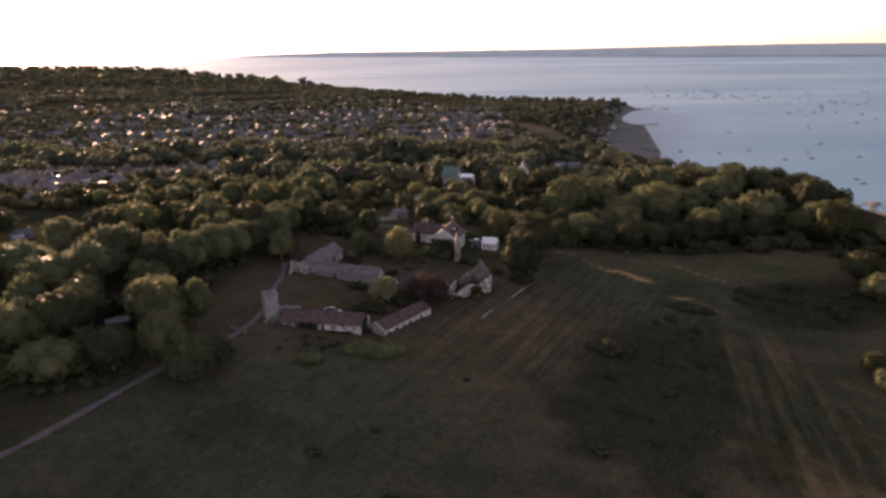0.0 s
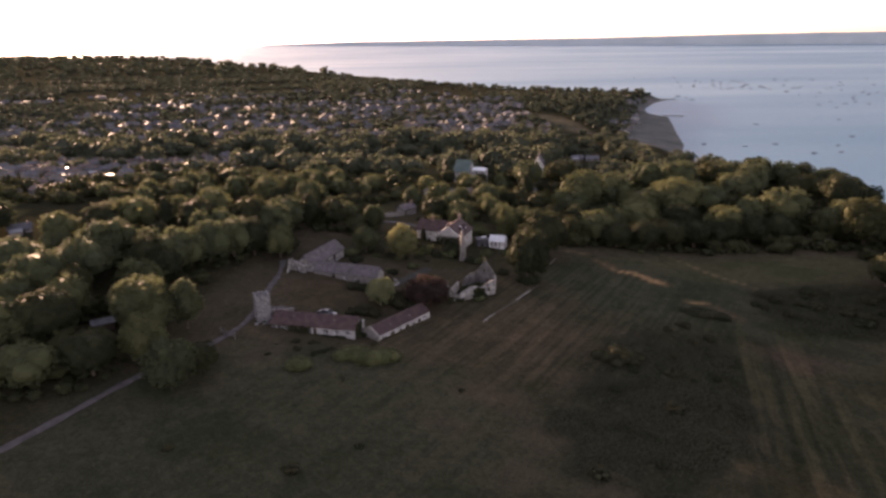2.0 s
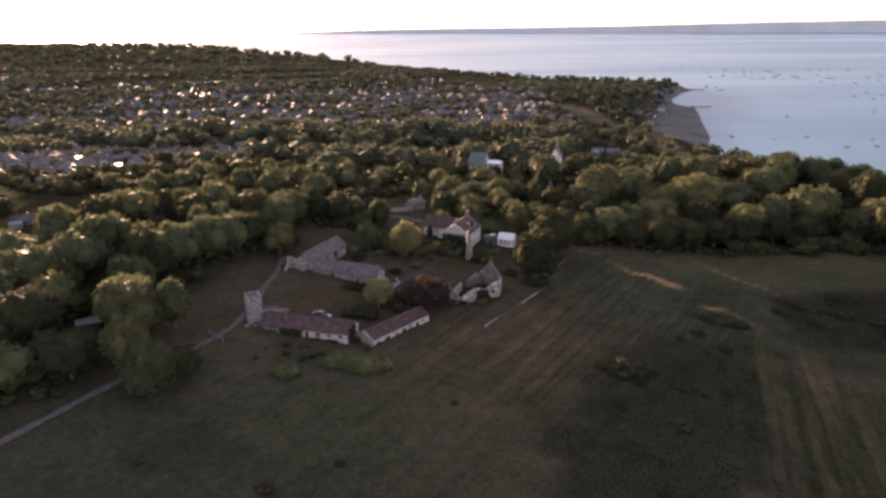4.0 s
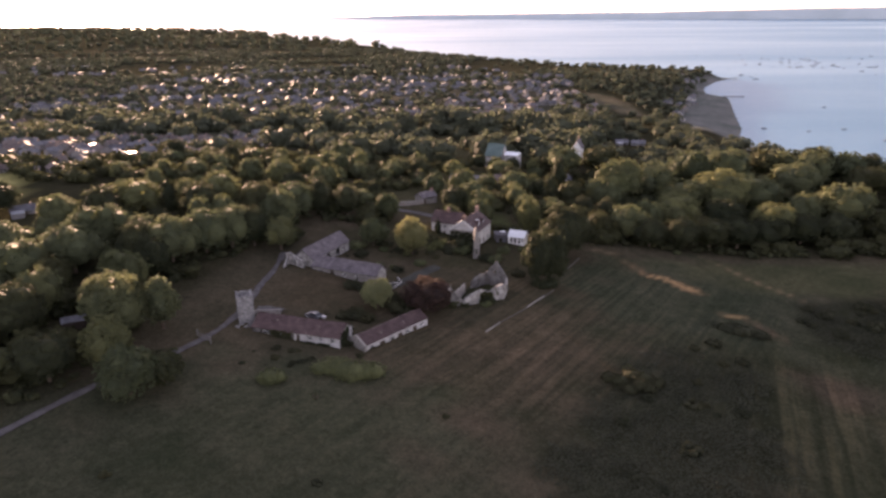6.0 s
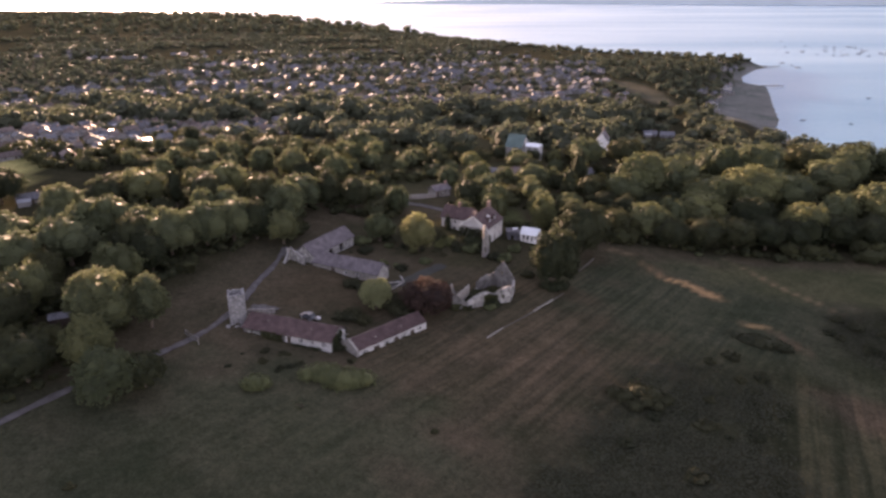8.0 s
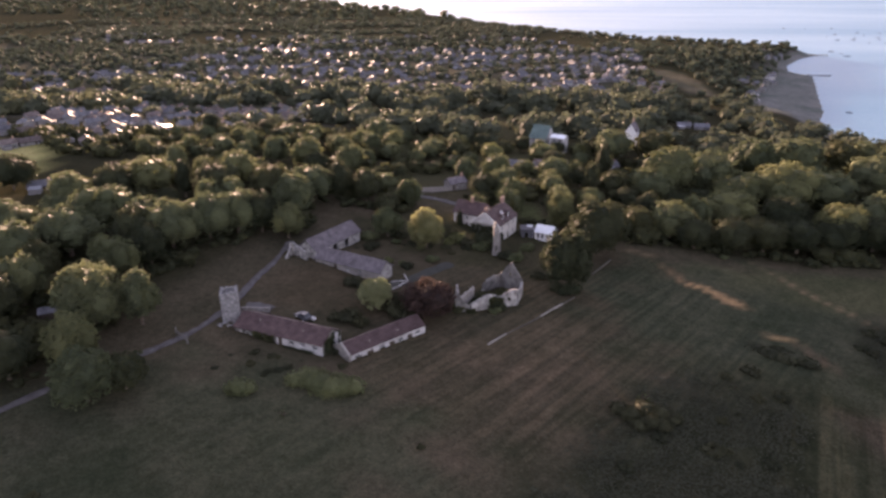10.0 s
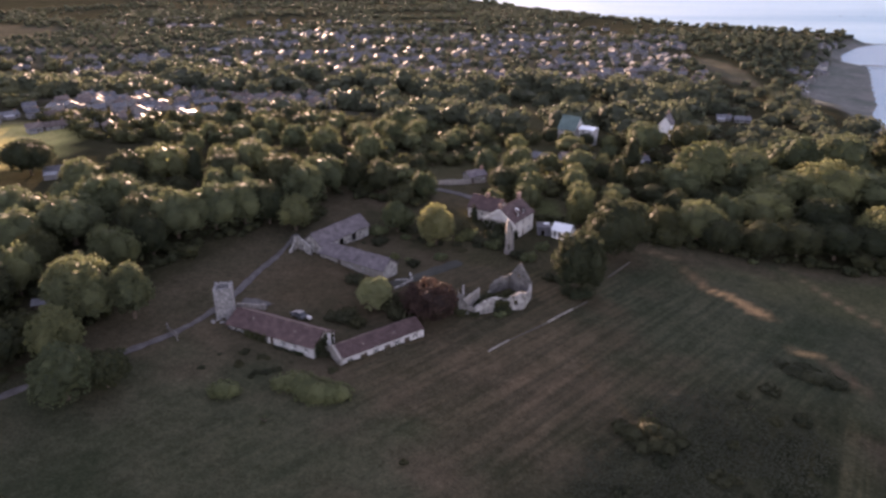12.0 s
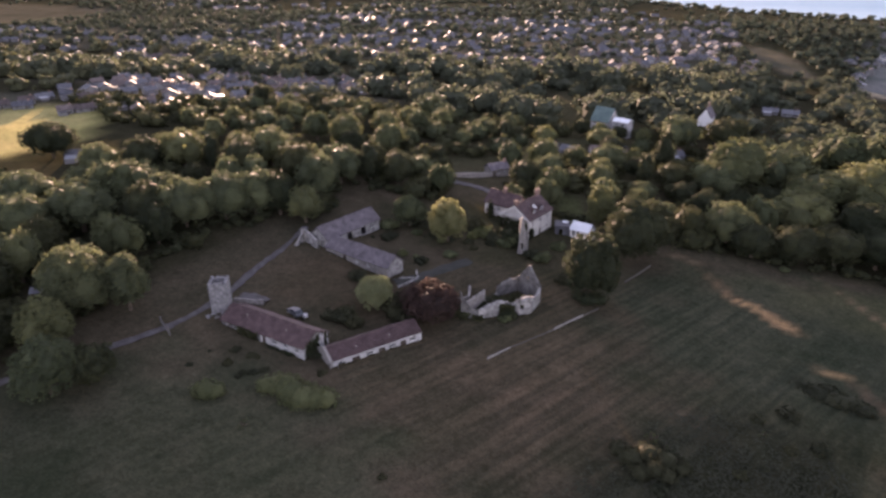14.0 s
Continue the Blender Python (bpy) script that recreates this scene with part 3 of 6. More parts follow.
def gable_house(name, m, label, category, L, W, eave, ridge, walls, roof_mat, holes_front=(), holes_back=(), group="", over=0.35,
                chimneys=(), foot=-1.2, left_mat=None, right_mat=None, front_split=None):
    """A long building with a pitched roof. Front wall along x at y = 0. holes: (u0, u1, low, high, 'window' or 'door' or 'open')."""
    b = thing(name, m, label, category, group)
    t = 0.45
    if front_split:
        cut, other = front_split
        part("front_wall", wall_run(cut, eave, t, [h[:4] for h in holes_front if h[1] <= cut], foot), other, b, "rough stone stretch of wall")
        ob = part("front_wall", wall_run(L - cut, eave, t, [(h[0] - cut, h[1] - cut, h[2], h[3]) for h in holes_front if h[0] >= cut], foot), walls, b)
        ob.matrix_local = pose(cut, 0, 0)
    else:
        part("front_wall", wall_run(L, eave, t, [h[:4] for h in holes_front], foot), walls, b)
    ob = part("back_wall", wall_run(L, eave, t, [h[:4] for h in holes_back], foot), walls, b)
    ob.matrix_local = pose(L, W, 0, 0, 0, 180)
    ring = [(t, foot), (W - t, foot), (W - t, eave), (W / 2, ridge - 0.12), (t, eave)]
    part("gable_wall", Shape().prism(ring, 'x', 0.0, t), left_mat or walls, b)
    part("gable_wall", Shape().prism(ring, 'x', L - t, L), right_mat or walls, b)
    part("floor", Shape().box(t, L - t, t, W - t, foot, 0.05), M_FLAT, b, "dark floor inside")
    slope = (ridge - eave) / (W / 2)
    th = 0.16
    for sgn, nm in ((1, "roof_slope"), (-1, "roof_slope")):
        e = -over if sgn > 0 else W + over
        ring = [(e, eave - over * slope + 0.02), (W / 2, ridge + 0.02), (W / 2, ridge + 0.02 + th * 1.2), (e, eave - over * slope + 0.02 + th)]
        sh = Shape()
        n = max(4, int(L / 1.6))
        # the slope in short lengths, its edges and courses a little uneven
        for i in range(n + 1):
            x = -over + (L + 2 * over) * i / n
            for u, w in ring:
                sag = 0.045 * math.sin(x * 0.9 + W) + 0.03 * math.sin(x * 2.3)
                sh.v.append((x, u, w + sag))
        for i in range(n):
            for k in range(4):
                a, c = i * 4 + k, i * 4 + (k + 1) % 4
                sh.f.append([a, c, c + 4, a + 4])
        sh.f += [[3, 2, 1, 0], [n * 4 + k for k in range(4)]]
        part(nm, sh, roof_mat, b)
    cap = Shape()
    n = max(6, int(L / 0.9))
    for i in range(n):
        x0, x1 = -over + (L + 2 * over) * i / n, -over + (L + 2 * over) * (i + 1) / n - 0.03
        zz = ridge + 0.17 + 0.045 * math.sin(x0 * 0.9 + W) + 0.03 * math.sin(x0 * 2.3)
        cap.prism([(W / 2 - 0.2, zz - 0.1), (W / 2 + 0.2, zz - 0.1), (W / 2 + 0.07, zz + 0.09), (W / 2 - 0.07, zz + 0.09)], 'x', x0, x1)
    part("ridge_tiles", cap, roof_mat, b)
    for holes, y, turn in ((holes_front, 0.2, 0), (holes_back, W - 0.2, 180)):
        for h in holes:
            x = h[0] if turn == 0 else L - h[0]
            if h[4] == 'window':
                add_window(b, x, y, h[2], h[1] - h[0], h[3] - h[2], turn, max(1, int((h[1] - h[0]) / 0.7)))
            elif h[4] == 'door':
                add_door(b, x, y, max(h[2], -0.3), h[1] - h[0], h[3] - max(h[2], -0.3), turn)
    for cx, cy, cw, top in chimneys:
        c = Shape().box(cx - cw / 2, cx + cw / 2, cy - 0.4, cy + 0.4, eave * 0.5, top)
        c.box(cx - cw / 2 - 0.07, cx + cw / 2 + 0.07, cy - 0.47, cy + 0.47, top, top + 0.15)
        ch = part("chimney", c, M_BRICK, b, "brick chimney stack")
        for k in (-0.25, 0.25):
            part("chimney_pot", Shape().tube([((cx + cw * k, cy, top + 0.1), 0.13), ((cx + cw * k, cy, top + 0.6), 0.11)]), M_BRICK, ch, "clay pot")
    return b


def coping(b, x0, x1, W, eave, ridge, material, lift=0.32):
    """A gable wall carried up above the roof."""
    part("gable_coping", Shape().prism([(-0.25, -1.2), (W + 0.25, -1.2), (W + 0.25, eave + lift), (W / 2, ridge + lift + 0.2), (-0.25, eave + lift)], 'x', x0, x1), material, b, "grey gable wall raised above the roof")


def ivy(parent, x0, x1, y0, y1, z0, z1, n, seed, size=0.5):
    """Ivy hanging on a wall: leaf clumps in a thin uneven sheet."""
    r2 = random.Random(seed)
    s = Shape()
    for _ in range(n):
        p = Vector((r2.uniform(x0, x1), r2.uniform(y0, y1), z0 + (z1 - z0) * r2.random()))
        nrm = Vector((r2.gauss(0, 1), r2.gauss(0, 1), r2.gauss(0.3, 0.6))).normalized()
        u = nrm.orthogonal().normalized()
        w = nrm.cross(u)
        e = size * r2.uniform(0.5, 1.2)
        b0 = len(s.v)
        s.v += [tuple(p + u * e), tuple(p + w * e * 0.8), tuple(p - u * e), tuple(p - w * e * 0.8), tuple(p + nrm * e * 0.3)]
        s.f += [[b0, b0 + 1, b0 + 4], [b0 + 1, b0 + 2, b0 + 4], [b0 + 2, b0 + 3, b0 + 4], [b0 + 3, b0, b0 + 4]]
    part("ivy", s, M_LEAF_DARK, parent, "dark ivy over the wall")


# long red-roofed range beside the tower
b1 = gable_house("cottage_range", pose(-33.2, -73.0, 1.7, 0, 0, -14.8), "long low stone cottage with plum-red tiled roof and white front", "cottage",
                 22.8, 7.4, 2.55, 4.5, M_WHITE, M_ROOF_RED,
                 [(1.2, 1.9, 1.1, 2.0, 'window'), (2.8, 4.4, 1.1, 2.1, 'window'), (11.6, 12.6, 0.0, 2.1, 'door'), (14.2, 15.8, 0.9, 2.0, 'window'),
                  (17.4, 18.5, 1.0, 2.0, 'window'), (20.2, 21.6, 0.9, 2.0, 'window')],
                 right_mat=M_STONE, left_mat=M_STONE, front_split=(11.2, M_SHADESTONE))
ivy(b1, 22.8, 23.4, 0.6, 6.6, 0.0, 3.4, 240, 3)
ivy(b1, 5.2, 10.8, -0.6, 0.2, -0.4, 2.6, 420, 4, 0.4)
ivy(b1, 13.0, 20.5, -0.9, -0.1, -0.6, 0.7, 260, 6, 0.35)
part("vent_pipe", Shape().tube([((5.6, 2.2, 3.2), 0.09), ((5.6, 2.2, 4.3), 0.09)]), M_STONE, b1, "short grey vent pipe")
part("vent_pipe", Shape().tube([((17.0, 1.9, 3.2), 0.09), ((17.0, 1.9, 4.1), 0.09)]), M_STONE, b1, "short grey vent pipe")

b2 = gable_house("cottage_range", pose(-5.0, -79.1, 0.0, 0, 0, 49.9), "low whitewashed stable range with plum-red tiled roof", "stable",
                 20.4, 5.9, 2.5, 4.05, M_WHITE, M_ROOF_RED,
                 [(1.3, 2.9, 0.95, 1.95, 'window'), (4.4, 6.2, -0.2, 1.95, 'door'), (7.6, 9.2, 0.95, 1.95, 'window'), (10.3, 11.9, -0.2, 1.95, 'door'),
                  (12.8, 14.4, 0.95, 1.95, 'window'), (15.3, 16.8, -0.2, 1.95, 'door'), (17.6, 19.2, 0.95, 1.95, 'window')], over=0.12)
coping(b2, -0.42, 0.1, 5.9, 2.5, 4.05, M_STONE)
part("vent_pipe", Shape().tube([((6.0, 1.2, 2.6), 0.1), ((6.0, 1.2, 3.6), 0.1)]), M_STONE, b2, "short grey vent pipe")
part("vent_pipe", Shape().tube([((13.5, 1.2, 2.6), 0.1), ((13.5, 1.2, 3.6), 0.1)]), M_STONE, b2, "short grey vent pipe")

gable_house("barn", pose(-27.8, -33.5, 2.2, 0, 0, -21.2), "long stone barn with lichen-grey slate roof", "barn",
            21.4, 5.8, 2.75, 4.9, M_STONE, M_ROOF_GREY,
            [(2.0, 3.0, 0.8, 1.9, 'window'), (6.0, 7.4, 0.0, 2.2, 'door'), (10.5, 11.5, 0.9, 1.9, 'window'), (14.5, 15.4, 0.9, 1.9, 'window')], right_mat=M_LIME)
gable_house("barn", pose(-27.9, -32.4, 3.5, 0, 0, 67), "stone barn with grey slate roof and pale open-fronted bays", "barn",
            19.2, 6.6, 2.9, 5.5, M_LIME, M_ROOF_GREY,
            [(7.2, 9.0, 0.0, 2.3, 'open'), (12.2, 14.2, 0.0, 2.3, 'open'), (15.6, 16.8, 0.8, 2.0, 'window')], left_mat=M_LIME)


def gate_pier(x, y, w, h, material, label):
    t = thing("gate_pier", pose(x, y, h1(x, y) - 0.3, 0, 0, 15), label, "pier")
    part("shaft", Shape().box(-w / 2, w / 2, -w / 2, w / 2, 0, h), material, t)
    part("cap", Shape().prism([(-w / 2 - 0.1, -w / 2 - 0.1), (w / 2 + 0.1, -w / 2 - 0.1), (w / 2 + 0.1, w / 2 + 0.1), (-w / 2 - 0.1, w / 2 + 0.1)], 'z', h, h + 0.18), material, t)


gate_pier(-9.6, -74.2, 1.1, 3.6, M_WHITE, "tall white rendered pier at the end of the cottage")
gate_pier(-35.6, -30.4, 1.2, 3.4, M_STONE, "weathered limestone gate pier by the drive")


def farm_gate(ax, ay, bx, by):
    """A barred field gate across the drive between two posts."""
    L, z = math.hypot(bx - ax, by - ay), h1((ax + bx) / 2, (ay + by) / 2) + 0.2
    g = thing("farm_gate", pose(ax, ay, z, 0, 0, math.degrees(math.atan2(by - ay, bx - ax))), "weathered grey timber field gate across the drive", "gate")
    for x in (0, L):
        post = part("post", Shape().prism([(x - 0.11, -0.11), (x + 0.11, -0.11), (x + 0.11, 0.11), (x - 0.11, 0.11)], 'z', -0.9, 1.35), M_WEATHERED, g)
        part("post_cap", Shape().prism([(-0.14 + x, -0.14), (0.14 + x, -0.14), (0.14 + x, 0.14), (-0.14 + x, 0.14)], 'z', 1.35, 1.43), M_WEATHERED, post)
    for x in (0.16, L - 0.26, L / 2 - 0.05):
        part("stile", Shape().box(x, x + 0.1, -0.04, 0.04, 0.1, 1.2), M_WEATHERED, g)
    for k in range(5):
        part("bar", Shape().box(0.26, L - 0.26, -0.075, -0.043, 0.16 + 0.235 * k, 0.26 + 0.235 * k), M_WEATHERED, g)
    part("brace", Shape().prism([(0.3, 0.15), (0.42, 0.15), (L / 2 - 0.06, 1.12), (L / 2 - 0.18, 1.12)], 'y', 0.043, 0.07), M_WEATHERED, g)


farm_gate(-44.9, -77.3, -40.6, -80.5)


def ragged(p, q, tops, thick, name, parent, material, holes=()):
    """A ruined wall from p to q, one solid: its broken top follows the heights given, with holes (u0, u1, low, high)."""
    p, q = Vector(p), Vector(q)
    L = (q - p).length
    n = max(6, int(L / 0.4))
    s, at, cells = Shape(), {}, set()

    def level(i, k):
        u = i / n * (len(tops) - 1)
        j = min(int(u), len(tops) - 2)
        top = tops[j] + (tops[j + 1] - tops[j]) * (u - j) + 0.45 * noise.noise(Vector((p.x + i * 0.9, p.y, 0))) + 0.2 * noise.noise(Vector((p.x + i * 2.7, p.y, 4)))
        top = max(top, 0.3)
        near = [h for h in holes if h[0] - L / n <= L * i / n <= h[1] + L / n]
        lo, hi = (near[0][2], near[0][3]) if near else (0.33 * top, 0.66 * top)
        return (-1.0, lo, min(hi, top - 0.15), top)[k]

    def vert(i, k, side):
        if (i, k, side) not in at:
            at[i, k, side] = len(s.v)
            w = thick * (0.5 + 0.07 * noise.noise(Vector((i * 0.7, p.y + k, 5 + side))))
            s.v.append((L * i / n, w if side else -w, level(i, k)))
        return at[i, k, side]

    for i in range(n):
        hole = [h for h in holes if h[0] <= L * (i + 0.5) / n <= h[1]]
        for k in range(3):
            if not (hole and (k == 1 or (k == 0 and hole[0][2] <= -0.9))):
                cells.add((i, k))
    for i, k in cells:
        c = [(i, k), (i + 1, k), (i + 1, k + 1), (i, k + 1)]
        s.f.append([vert(a, b2, 0) for a, b2 in c])
        s.f.append([vert(a, b2, 1) for a, b2 in c][::-1])
        for (a, b2), (di, dk) in zip(((0, 1), (1, 2), (2, 3), (3, 0)), ((0, -1), (1, 0), (0, 1), (-1, 0))):
            if (i + di, k + dk) not in cells:
                s.f.append([vert(*c[b2], 0), vert(*c[a], 0), vert(*c[a], 1), vert(*c[b2], 1)])
    ob = part(name, s, material, parent)
    d = q - p
    ob.matrix_local = pose(p.x, p.y, 0, 0, 0, math.degrees(math.atan2(d.y, d.x)))
    return ob


def gateway():
    """A broken stone gateway between the drive's pier and the barn."""
    b = thing("gateway", pose(0, 0, h1(-32, -32)), "pale stone gateway wall with a sloping broken top", "gateway")
    ragged((-35.0, -30.6), (-30.2, -33.2), [3.9, 3.3, 2.4, 2.0], 0.55, "wall", b, M_LIME, [(1.6, 2.7, -1.0, 2.0)])
    ragged((-35.6, -31.2), (-35.9, -34.6), [3.0, 1.7, 1.0], 0.5, "wing_wall", b, M_LIME)


gateway()


def stone_tower():
    """Square rubble tower, hollow at the top, with a broken parapet."""
    h, a = 7.5, 1.9
    z = h1(-36.3, -67.9) - 0.4
    b = thing("stone_tower", pose(-36.3, -67.9, z, 0, 0, 23), "square grey rubble-stone tower with a broken parapet", "tower")
    for k in range(4):
        hole = [(1.8, 2.3, 3.4, 4.6)] if k == 2 else []
        ob = ragged((-a, 0), (a - 0.0, 0), [h + 0.1, h - 0.25, h + 0.15, h - 0.3, h + 0.1], 0.6, "wall", b, M_TOWER, hole)
        ob.matrix_local = pose(0, 0, 0, 0, 0, 90 * k) @ pose(-a, -a + 0.3 - 0.004 * k, 0)
    part("roof_deck", Shape().box(-a + 0.5, a - 0.5, -a + 0.5, a - 0.5, h - 1.5, h - 1.3), M_FLAT, b, "dark sunken roof deck")
    # tumbled stones at the foot
    rng = random.Random(5)
    for i in range(16):
        x, y, r = rng.uniform(-2.6, 2.6), rng.uniform(-4.2, -2.3), rng.uniform(0.2, 0.5)
        ring = [(x + r * math.cos(k * 1.05 + i), y + r * (0.7 + 0.3 * math.sin(i)) * math.sin(k * 1.05 + i)) for k in range(6)]
        part("stone", Shape().prism(ring, 'z', 0.0, 0.5 + r * 0.6), M_TOWER, b)


stone_tower()


def abbey_ruin():
    b = thing("abbey_ruin", pose(0, 0, 0.3), "roofless pale limestone abbey ruin with one standing gable", "ruin")
    ragged((23.0, -34.6), (28.9, -38.2), [3.4, 5.4, 7.7, 5.4, 3.3], 0.62, "gable_wall", b, M_SHADESTONE, [(3.0, 3.6, 3.9, 4.8)])
    ragged((22.8, -35.0), (19.0, -39.4), [3.3, 3.5, 3.2, 2.2], 0.58, "side_wall", b, M_SHADESTONE)
    ragged((19.0, -39.4), (17.2, -43.8), [0.9, 0.6, 0.8], 0.58, "side_wall", b, M_LIME)
    ragged((17.0, -44.4), (14.4, -51.0), [3.6, 3.7, 3.6, 3.4], 0.58, "side_wall", b, M_STONE)
    ragged((13.5, -51.9), (17.0, -51.0), [6.5, 4.0, 2.4, 1.9], 0.34, "end_wall", b, M_SHADESTONE)
    ragged((17.2, -50.8), (23.0, -46.4), [1.9, 2.7, 3.2, 3.4, 2.6], 0.58, "side_wall", b, M_LIME)
    ragged((23.2, -46.3), (24.8, -46.5), [2.4, 2.5, 3.2], 0.58, "link_wall", b, M_LIME)
    ragged((24.9, -46.6), (27.8, -45.3), [3.4, 4.1, 4.3, 4.2], 0.58, "turret_wall", b, M_LIME, [(1.1, 1.9, 1.1, 2.3)])
    ragged((27.9, -45.0), (28.9, -38.8), [4.0, 2.8, 2.4, 3.2], 0.58, "side_wall", b, M_LIME)
    ivy(b, 21.6, 24.6, -48.6, -47.0, -0.3, 2.6, 320, 15)
    ivy(b, 16.2, 18.2, -52.2, -51.2, -0.3, 0.9, 160, 16)
    # leaf fill over the floor, added to darken the roofless interior
    ivy(b, 16.2, 19.4, -49.4, -45.4, -0.4, 1.1, 320, 17)
    ivy(b, 18.6, 23.4, -46.4, -41.4, -0.4, 1.3, 420, 18)
    ivy(b, 22.0, 27.4, -43.4, -38.6, -0.4, 1.2, 420, 19)
    return b


abbey_ruin()


def ruin_column():
    b = thing("ruin_fragment", pose(20.2, -14.6, h1(20.2, -14.6), 0, 0, 20), "tall thin fragment of ruined limestone wall", "ruin")
    ragged((-0.75, 0), (0.85, 0), [8.6, 10.2, 9.9, 8.2, 6.2], 0.8, "wall", b, M_STONE, [(0.55, 1.0, 0.9, 3.0)])
    ragged((-1.1, 0.1), (-0.75, 0.0), [1.0, 1.6, 3.0], 0.7, "wall", b, M_STONE)
    ragged((0.85, 0.0), (1.7, 2.2), [5.4, 6.2, 4.4, 3.4], 0.7, "wall", b, M_STONE, [(0.9, 1.5, 1.2, 2.6)])


ruin_column()

# two-storey house: main block and lower wing
ho = gable_house("farmhouse", pose(20.4, -5.4, 0.7, 0, 0, 68.2), "two-storey cream-rendered house with red tiled roof and dormers", "house",
                 12.3, 9.6, 5.8, 9.3, M_CREAM, M_ROOF_RED,
                 [(1.4, 2.5, 0.9, 2.2, 'window'), (1.4, 2.5, 3.7, 5.0, 'window'), (5.6, 6.6, 0.0, 2.1, 'door'), (5.5, 6.6, 3.7, 5.0, 'window'),
                  (9.2, 10.4, 0.9, 2.2, 'window'), (9.2, 10.4, 3.7, 5.0, 'window')],
                 chimneys=[(11.7, 4.8, 1.5, 10.9), (0.6, 4.8, 1.1, 10.4)], left_mat=M_STONE)
part("pediment", Shape().prism([(0.1, 5.75), (9.5, 5.75), (4.8, 9.15)], 'x', -0.07, -0.005), M_WHITE, ho, "white rendered gable triangle")
ivy(ho, -0.9, 0.0, 0.3, 9.4, 0.0, 5.2, 520, 8)
ivy(ho, 0.0, 2.0, -0.5, 0.1, 0.0, 3.2, 120, 9)
for u in (4.2, 8.0):
    d = part("dormer", Shape().prism([(u - 0.75, 6.4), (u + 0.75, 6.4), (u + 0.75, 7.6), (u, 8.25), (u - 0.75, 7.6)], 'y', 1.0, 3.6), M_ROOF_RED, ho, "small tiled dormer")
    w = add_window(d, u - 0.5, 0.95, 6.75, 1.0, 0.9)
for u in (5.7, 6.6):
    part("rooflight", Shape().prism([(1.9, 7.32), (2.9, 8.05), (2.9, 8.15), (1.9, 7.42)], 'x', u, u + 0.4), M_PAINT, ho, "small pale rooflight")
barge = Shape()
for sgn in (0, 1):
    y0, y1 = (-0.35, 4.8) if sgn == 0 else (9.95, 4.8)
    barge.prism([(y0, 5.5), (y1, 9.05), (y1, 9.35), (y0, 5.8)], 'x', -0.44, -0.37)
part("bargeboard", barge, M_PAINT, ho, "white painted bargeboard")
gable_house("farmhouse", pose(4.6, 8.3, 1.0, 0, 0, -23), "lower cream-rendered house wing with red tiled roof", "house",
            10.6, 6.8, 5.0, 8.0, M_CREAM, M_ROOF_RED,
            [(1.2, 2.2, 0.9, 2.1, 'window'), (1.2, 2.2, 3.0, 4.1, 'window'), (4.4, 5.3, 0.0, 2.0, 'door'), (4.3, 5.4, 3.0, 4.1, 'window'), (7.4, 8.5, 3.0, 4.1, 'window')],
            chimneys=[(5.0, 3.4, 1.0, 9.2)])

gable_house("cottage", pose(-1.2, 42.6, h1(1, 45) + 0.1, 0, 0, 42), "small stone cottage with grey slate roof at a yard wall", "cottage",
            7.0, 5.0, 2.6, 4.1, M_STONE, M_ROOF_GREY,
            [(0.8, 1.7, 0.0, 2.0, 'door'), (2.6, 3.7, 0.9, 2.0, 'window'), (4.8, 5.9, 0.9, 2.0, 'window')], foot=-2.0, chimneys=[(6.4, 2.5, 0.8, 5.0)])
gable_house("garden_room", pose(31.0, 1.9, 0.3, 0, 0, -22), "small white glazed garden room with pale metal roof", "garden room",
            5.6, 4.2, 2.4, 4.0, M_PAINT, M_METAL,
            [(0.5, 1.5, 0.2, 2.1, 'window'), (1.9, 2.9, 0.2, 2.1, 'window'), (3.4, 4.2, 0.0, 2.1, 'window'), (4.6, 5.3, 0.9, 2.1, 'window')], over=0.25)
out = thing("outbuilding", pose(26.8, 1.6, 0.4, 0, 0, 8), "flat-roofed dark outbuilding behind the garden room", "outbuilding")
part("wall", wall_run(4.0, 2.7, 0.3, [(1.2, 2.1, -1.0, 2.0)], -1.0), M_FLAT, out)
part("wall", Shape().box(0, 4.0, 3.6, 3.9, -1, 2.7), M_FLAT, out)
part("wall", Shape().box(0, 0.3, 0.3, 3.6, -1, 2.7), M_FLAT, out)
part("wall", Shape().box(3.7, 4.0, 0.3, 3.6, -1, 2.7), M_FLAT, out)
part("flat_roof", Shape().box(-0.2, 4.2, -0.2, 4.1, 2.7, 2.9), M_FLAT, out, "dark felt flat roof")
part("roof_hatch", Shape().box(2.0, 3.6, 2.4, 3.4, 2.9, 3.1), M_METAL, out, "pale roof panel")


shed = thing("shed", pose(-75.0, -80.5, h1(-75.0, -80.5), 0, 0, 30), "small timber shed with grey slate roof among trees", "shed")
part("wall", Shape().box(0, 5, 0, 3.2, -0.6, 2.0), M_TIMBER, shed)
part("roof", Shape().prism([(-0.3, 2.0), (3.5, 2.0), (1.6, 2.9)], 'x', -0.3, 5.3), M_ROOF_SLATE, shed, "grey slate roof")


